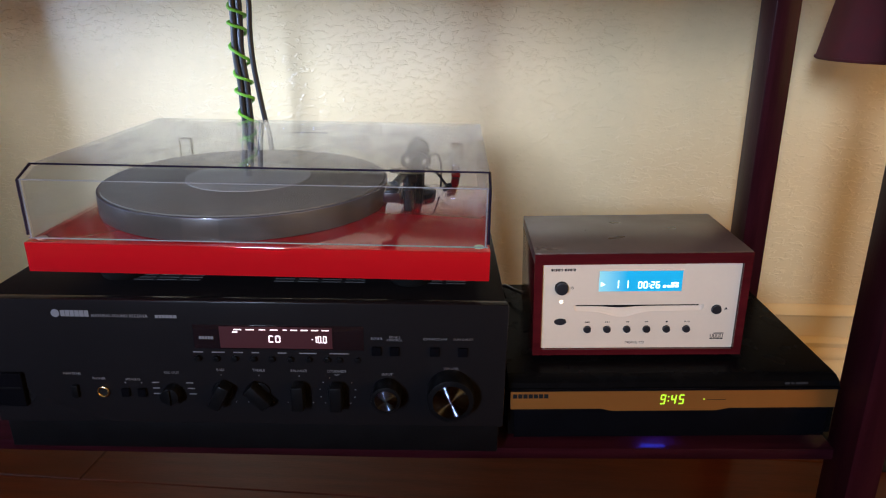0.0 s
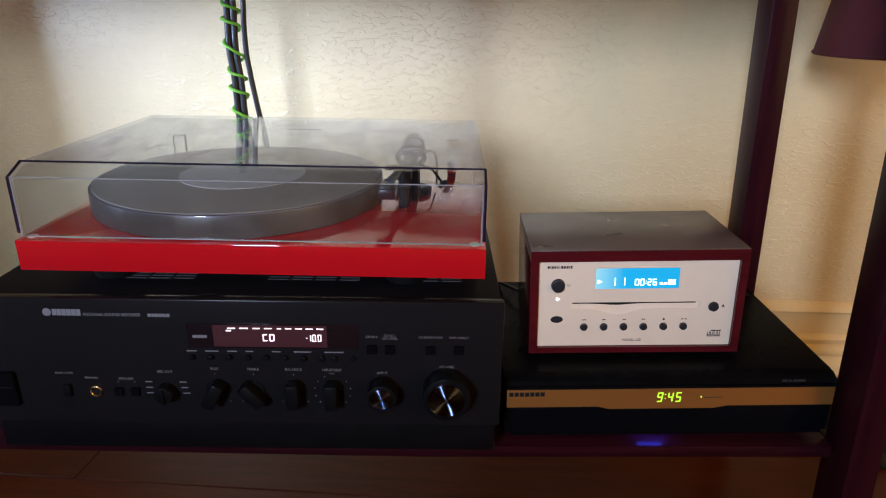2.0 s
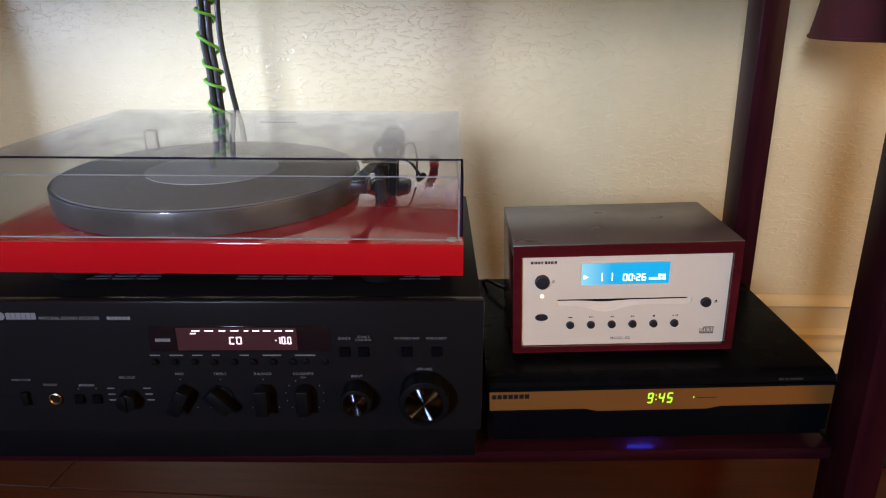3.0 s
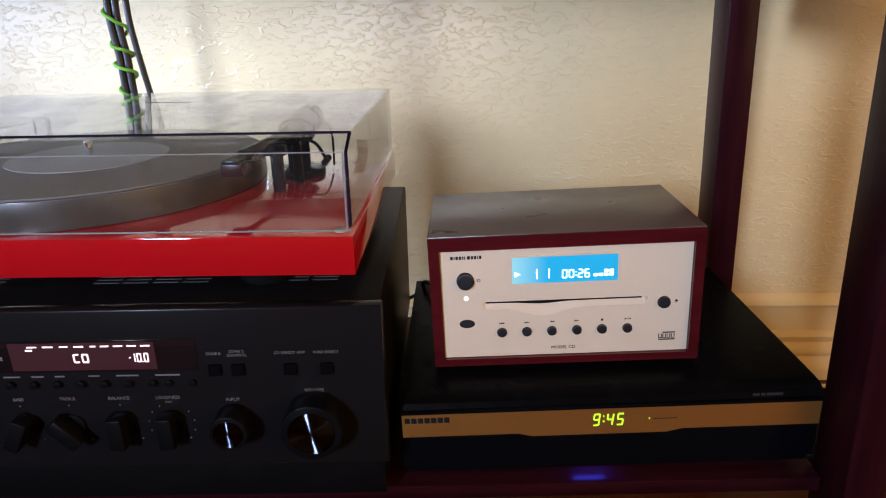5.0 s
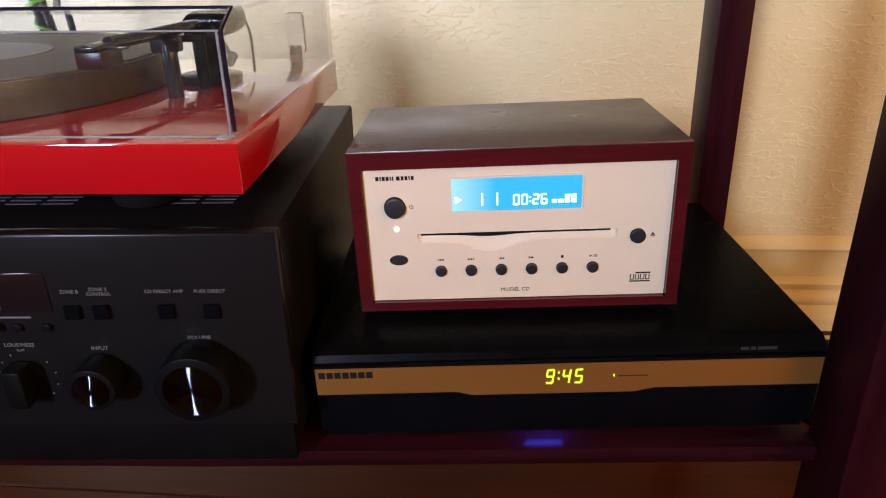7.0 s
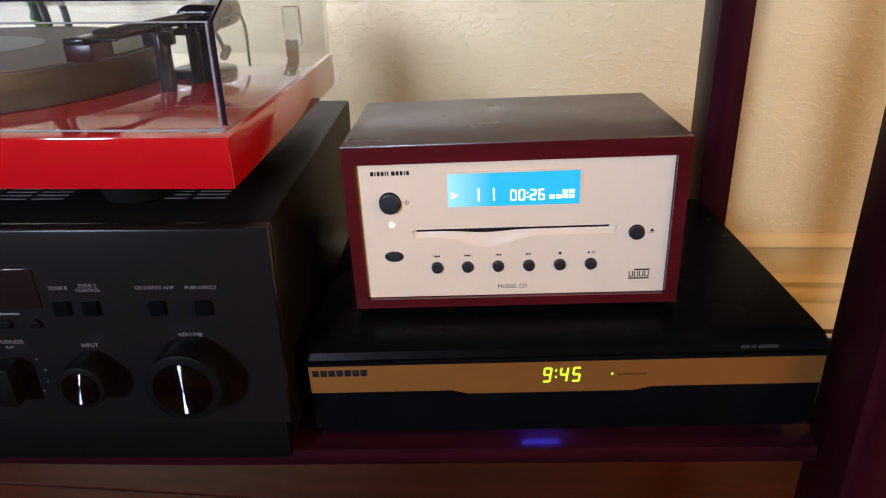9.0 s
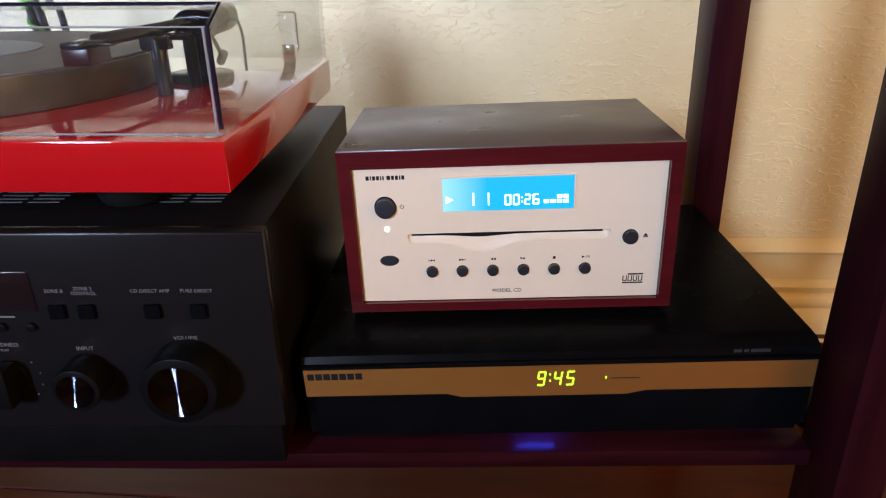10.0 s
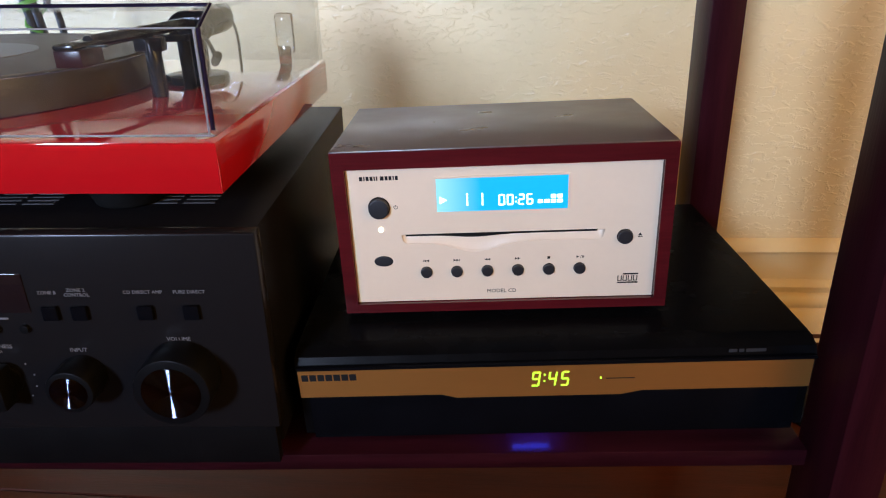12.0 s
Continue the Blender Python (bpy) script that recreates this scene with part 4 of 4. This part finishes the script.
    for i in range(4):
        bm.faces.new((ol[i], orr[i], orr[i + 1], ol[i + 1]))
        bm.faces.new((il[i], il[i + 1], ir[i + 1], ir[i]))
    bm.faces.new((ol[0], il[0], ir[0], orr[0]))
    bm.faces.new((ol[4], orr[4], ir[4], il[4]))
    bm.faces.new((ol[0], ol[4], il[4], il[0]))
    bm.faces.new((orr[0], ir[0], ir[4], orr[4]))
    lid = part("lid", bm, M_ACRYLIC, t, "clear acrylic dust cover, slightly dusty", smooth=False)
    lid.data.materials.append(M_ACRYLIC_TOP)
    for f in lid.data.polygons:     # dust lies on the upper face
        if abs(f.normal.z) > 0.95 and f.center.z > z1 - 0.001:
            f.material_index = 1
    # opaque tubes along the cover's edges: refraction painted dark, glints painted pale
    bm = fresh()
    e = shell(-0.0002)
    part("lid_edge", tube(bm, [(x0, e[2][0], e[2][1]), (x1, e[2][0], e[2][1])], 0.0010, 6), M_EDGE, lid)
    part("lid_edge", tube(fresh(), [(x0, e[1][0], e[1][1]), (x1, e[1][0], e[1][1])], 0.0005, 6), M_EDGE_PALE, lid, "pale strip painted as the glint on the cover's fold")
    part("lid_rim", tube(fresh(), [(x0, e[0][0], z0 + 0.001), (x1, e[0][0], z0 + 0.001)], 0.0006, 6), M_EDGE_PALE, lid)
    for x in (x0, x1):
        bm = fresh()
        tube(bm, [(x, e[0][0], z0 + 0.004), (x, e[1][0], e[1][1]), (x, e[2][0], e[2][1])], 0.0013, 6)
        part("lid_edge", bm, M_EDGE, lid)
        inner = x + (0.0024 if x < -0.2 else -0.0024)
        part("lid_edge", tube(fresh(), [(inner, e[0][0], z0 + 0.001), (inner, e[1][0], e[1][1])], 0.0007, 6), M_EDGE_PALE, lid, "pale strip painted as the glint on the cover's fold")
    for x in (x0 + 0.008, x1 - 0.008):
        part("lid_bumper", cyl(fresh(), 0.0045, 0.0012, pose(x, y0 + 0.006, H + 0.0008), seg=20), M_BUMPER, t)
    bars("lid_mark", (.040,), -0.225, 0.0, 0.0034, 0.0, M_EDGE, t).matrix_local = pose(0, 0.215, z1 + 0.0003, -90, 0, 0)
    return t


M_MAT = mat("grey_felt", (0.21, 0.19, 0.16), 0.55, scale=120, vary=0.15, bump=0.2, bump_scale=1500)
M_ARM = mat("carbon_black_arm", (0.016, 0.016, 0.018), 0.18, scale=80, vary=0.2)
M_HINGE = clear("clear_hinge_plastic", (0.9, 0.92, 0.95), 0.08)
# tones of the lid edge tubes, with refraction and glint put into the colour
M_EDGE = mat("dark_edge_refraction_and_mark", (0.014, 0.010, 0.024), 0.12, scale=40, vary=0.15)
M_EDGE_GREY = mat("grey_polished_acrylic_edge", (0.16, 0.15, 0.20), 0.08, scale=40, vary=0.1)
M_EDGE_PALE = mat("pale_edge_glint", (0.26, 0.26, 0.27), 0.15, scale=40, vary=0.05)
M_BUMPER = mat("yellowed_soft_bumper", (0.45, 0.36, 0.24), 0.5, scale=60, vary=0.1)
build_record_player()


# ---- cables against the wall ----
M_CORD = mat("cream_cord_sheath", (0.62, 0.50, 0.32), 0.45, scale=60, vary=0.08)


def build_cables():
    c = thing("cable_bundle", pose(0, 0, DATUM), "black cables bound with a lime green twist tie", "cable")
    main = smooth_path([(-0.388, 0.352, 0.60), (-0.3925, 0.348, 0.52), (-0.395, 0.345, 0.449), (-0.396, 0.345, 0.411), (-0.398, 0.345, 0.373), (-0.3965, 0.345, 0.334),
                        (-0.396, 0.345, 0.295), (-0.394, 0.344, 0.262), (-0.390, 0.342, 0.21), (-0.385, 0.336, 0.12), (-0.384, 0.332, 0.03)], 14)
    for dx, dy in ((-0.0044, 0), (0.0044, 0.001), (0.0003, 0.008)):
        part("cable", tube(fresh(), [p + Vector((dx + 0.0006 * math.sin(60 * p.z), dy, 0)) for p in main], 0.0045, 12), M_CABLE, c)
    # the tie winds down unevenly and stands off the cables
    bm, pts = fresh(), []
    n = 220
    for i in range(n + 1):
        s = i / n
        k = s * (len(main) - 40)
        a, f = int(k), k - int(k)
        p = main[a].lerp(main[a + 1], f)
        ang = 2 * math.pi * (9 * s + 0.18 * math.sin(9 * s * 2))
        rad = 0.0118 + 0.0016 * math.sin(5.3 * ang / 2)
        pts.append(p + Vector((rad * math.cos(ang), 0.003 + 0.0105 * math.sin(ang), 0)))
    part("twist_tie", tube(bm, pts, 0.0022, 8), M_GREEN, c, "lime green plastic twist tie")
    thin = smooth_path([(-0.372, 0.350, 0.60), (-0.374, 0.347, 0.52), (-0.375, 0.345, 0.448), (-0.378, 0.345, 0.411), (-0.379, 0.345, 0.373), (-0.376, 0.345, 0.334), (-0.371, 0.345, 0.289),
                        (-0.366, 0.344, 0.26), (-0.362, 0.340, 0.16), (-0.362, 0.335, 0.03)], 12)
    simple("power_cable", tube(fresh(), [p + Vector((0, 0, DATUM)) for p in thin], 0.0038, 12), M_CABLE, "single thin black power cable hanging by the wall", "cable")


build_cables()
bm = tube(fresh(), smooth_path([(-0.070, 0.300, 0.012), (-0.045, 0.235, 0.05), (-0.030, 0.18, 0.088), (-0.018, 0.150, 0.096), (-0.005, 0.128, 0.098)], 10), 0.0022, 8)
simple("signal_cable", bm, M_CABLE, "short thin black cable behind the cd player", "cable", pose(0, 0, DATUM))


bm = tube(fresh(), smooth_path([(0.36, 0.375, 0.004), (0.48, 0.392, 0.004), (0.57, 0.385, 0.004), (0.72, 0.36, 0.004)], 10), 0.003, 8)
simple("floor_cable", bm, M_CORD, "thin cream cord lying on the plank floor", "cable")


# ---- lamp beside the table ----
def build_lamp():
    l = thing("floor_lamp", pose(0.515, 0.250, 0), "unlit lamp with a burgundy fabric shade beside the table", "lamp")
    bm = fresh()
    n, zb, zt, rb, rt = 64, DATUM + 0.362, DATUM + 0.58, 0.140, 0.100
    rows = []
    for r0, r1 in ((0, 0), (0.002, 0.002)):
        rows.append([[bm.verts.new(((r - q) * math.cos(a), (r - q) * math.sin(a), z)) for a in (2 * math.pi * i / n for i in range(n))] for r, z, q in ((rb, zb, r0), (rt, zt, r1))])
    (a, b), (c, d) = rows
    for i in range(n):
        j = (i + 1) % n
        bm.faces.new((a[i], a[j], b[j], b[i]))
        bm.faces.new((c[j], c[i], d[i], d[j]))
        bm.faces.new((a[j], a[i], c[i], c[j]))
        bm.faces.new((b[i], b[j], d[j], d[i]))
    part("shade", bm, M_SHADE, l, "burgundy fabric lampshade")
    bm = fresh()
    tube(bm, [(rb * math.cos(2 * math.pi * i / 64), rb * math.sin(2 * math.pi * i / 64), zb) for i in range(65)], 0.002, 6)
    part("shade_trim", bm, M_SHADE, l)
    part("stem", cyl(fresh(), 0.009, zb + 0.08 - 0.02, pose(0, 0, 0.02 + (zb + 0.06) / 2), seg=20), M_SATIN_BLACK, l)
    part("base", cyl(fresh(), 0.085, 0.02, pose(0, 0, 0.0101), r2=0.07, seg=48, bevel=0.003), M_SATIN_BLACK, l)
    return l


build_lamp()


# ---- plank floor ----
fl = simple("floor", box(fresh(), RX0 - 0.1, RX1 + 0.1, RY0 - 0.12, 0.1, -0.05, -0.012), M_SATIN_BLACK, "orange-stained glossy oak plank floor", "floor", ROOM, kind="structure")
rng = random.Random(5)
PW = 0.1285
plank_mesh = {}
row = 0
yy = -0.001
while yy > RY0 + 0.02:
    xx = RX0 - rng.uniform(0, 0.7)
    while xx < RX1:
        ln = rng.choice((0.75, 0.95, 1.15, 1.35))
        left, right = max(xx, RX0), min(xx + ln, RX1)
        xx += ln
        key = round(right - left, 3)
        if key < 0.03:
            continue
        if key not in plank_mesh:
            me = bpy.data.meshes.new("plank")
            b2 = box(fresh(), 0, key - 0.0012, -PW + 0.0012, 0, -0.0118, 0, 0.0012, 1)
            b2.to_mesh(me)
            b2.free()
            me.materials.append(M_OAK)
            plank_mesh[key] = me
        ob = new("plank", plank_mesh[key])
        ob.parent = fl
        ob.matrix_local = pose(left, yy, 0)
    yy -= PW
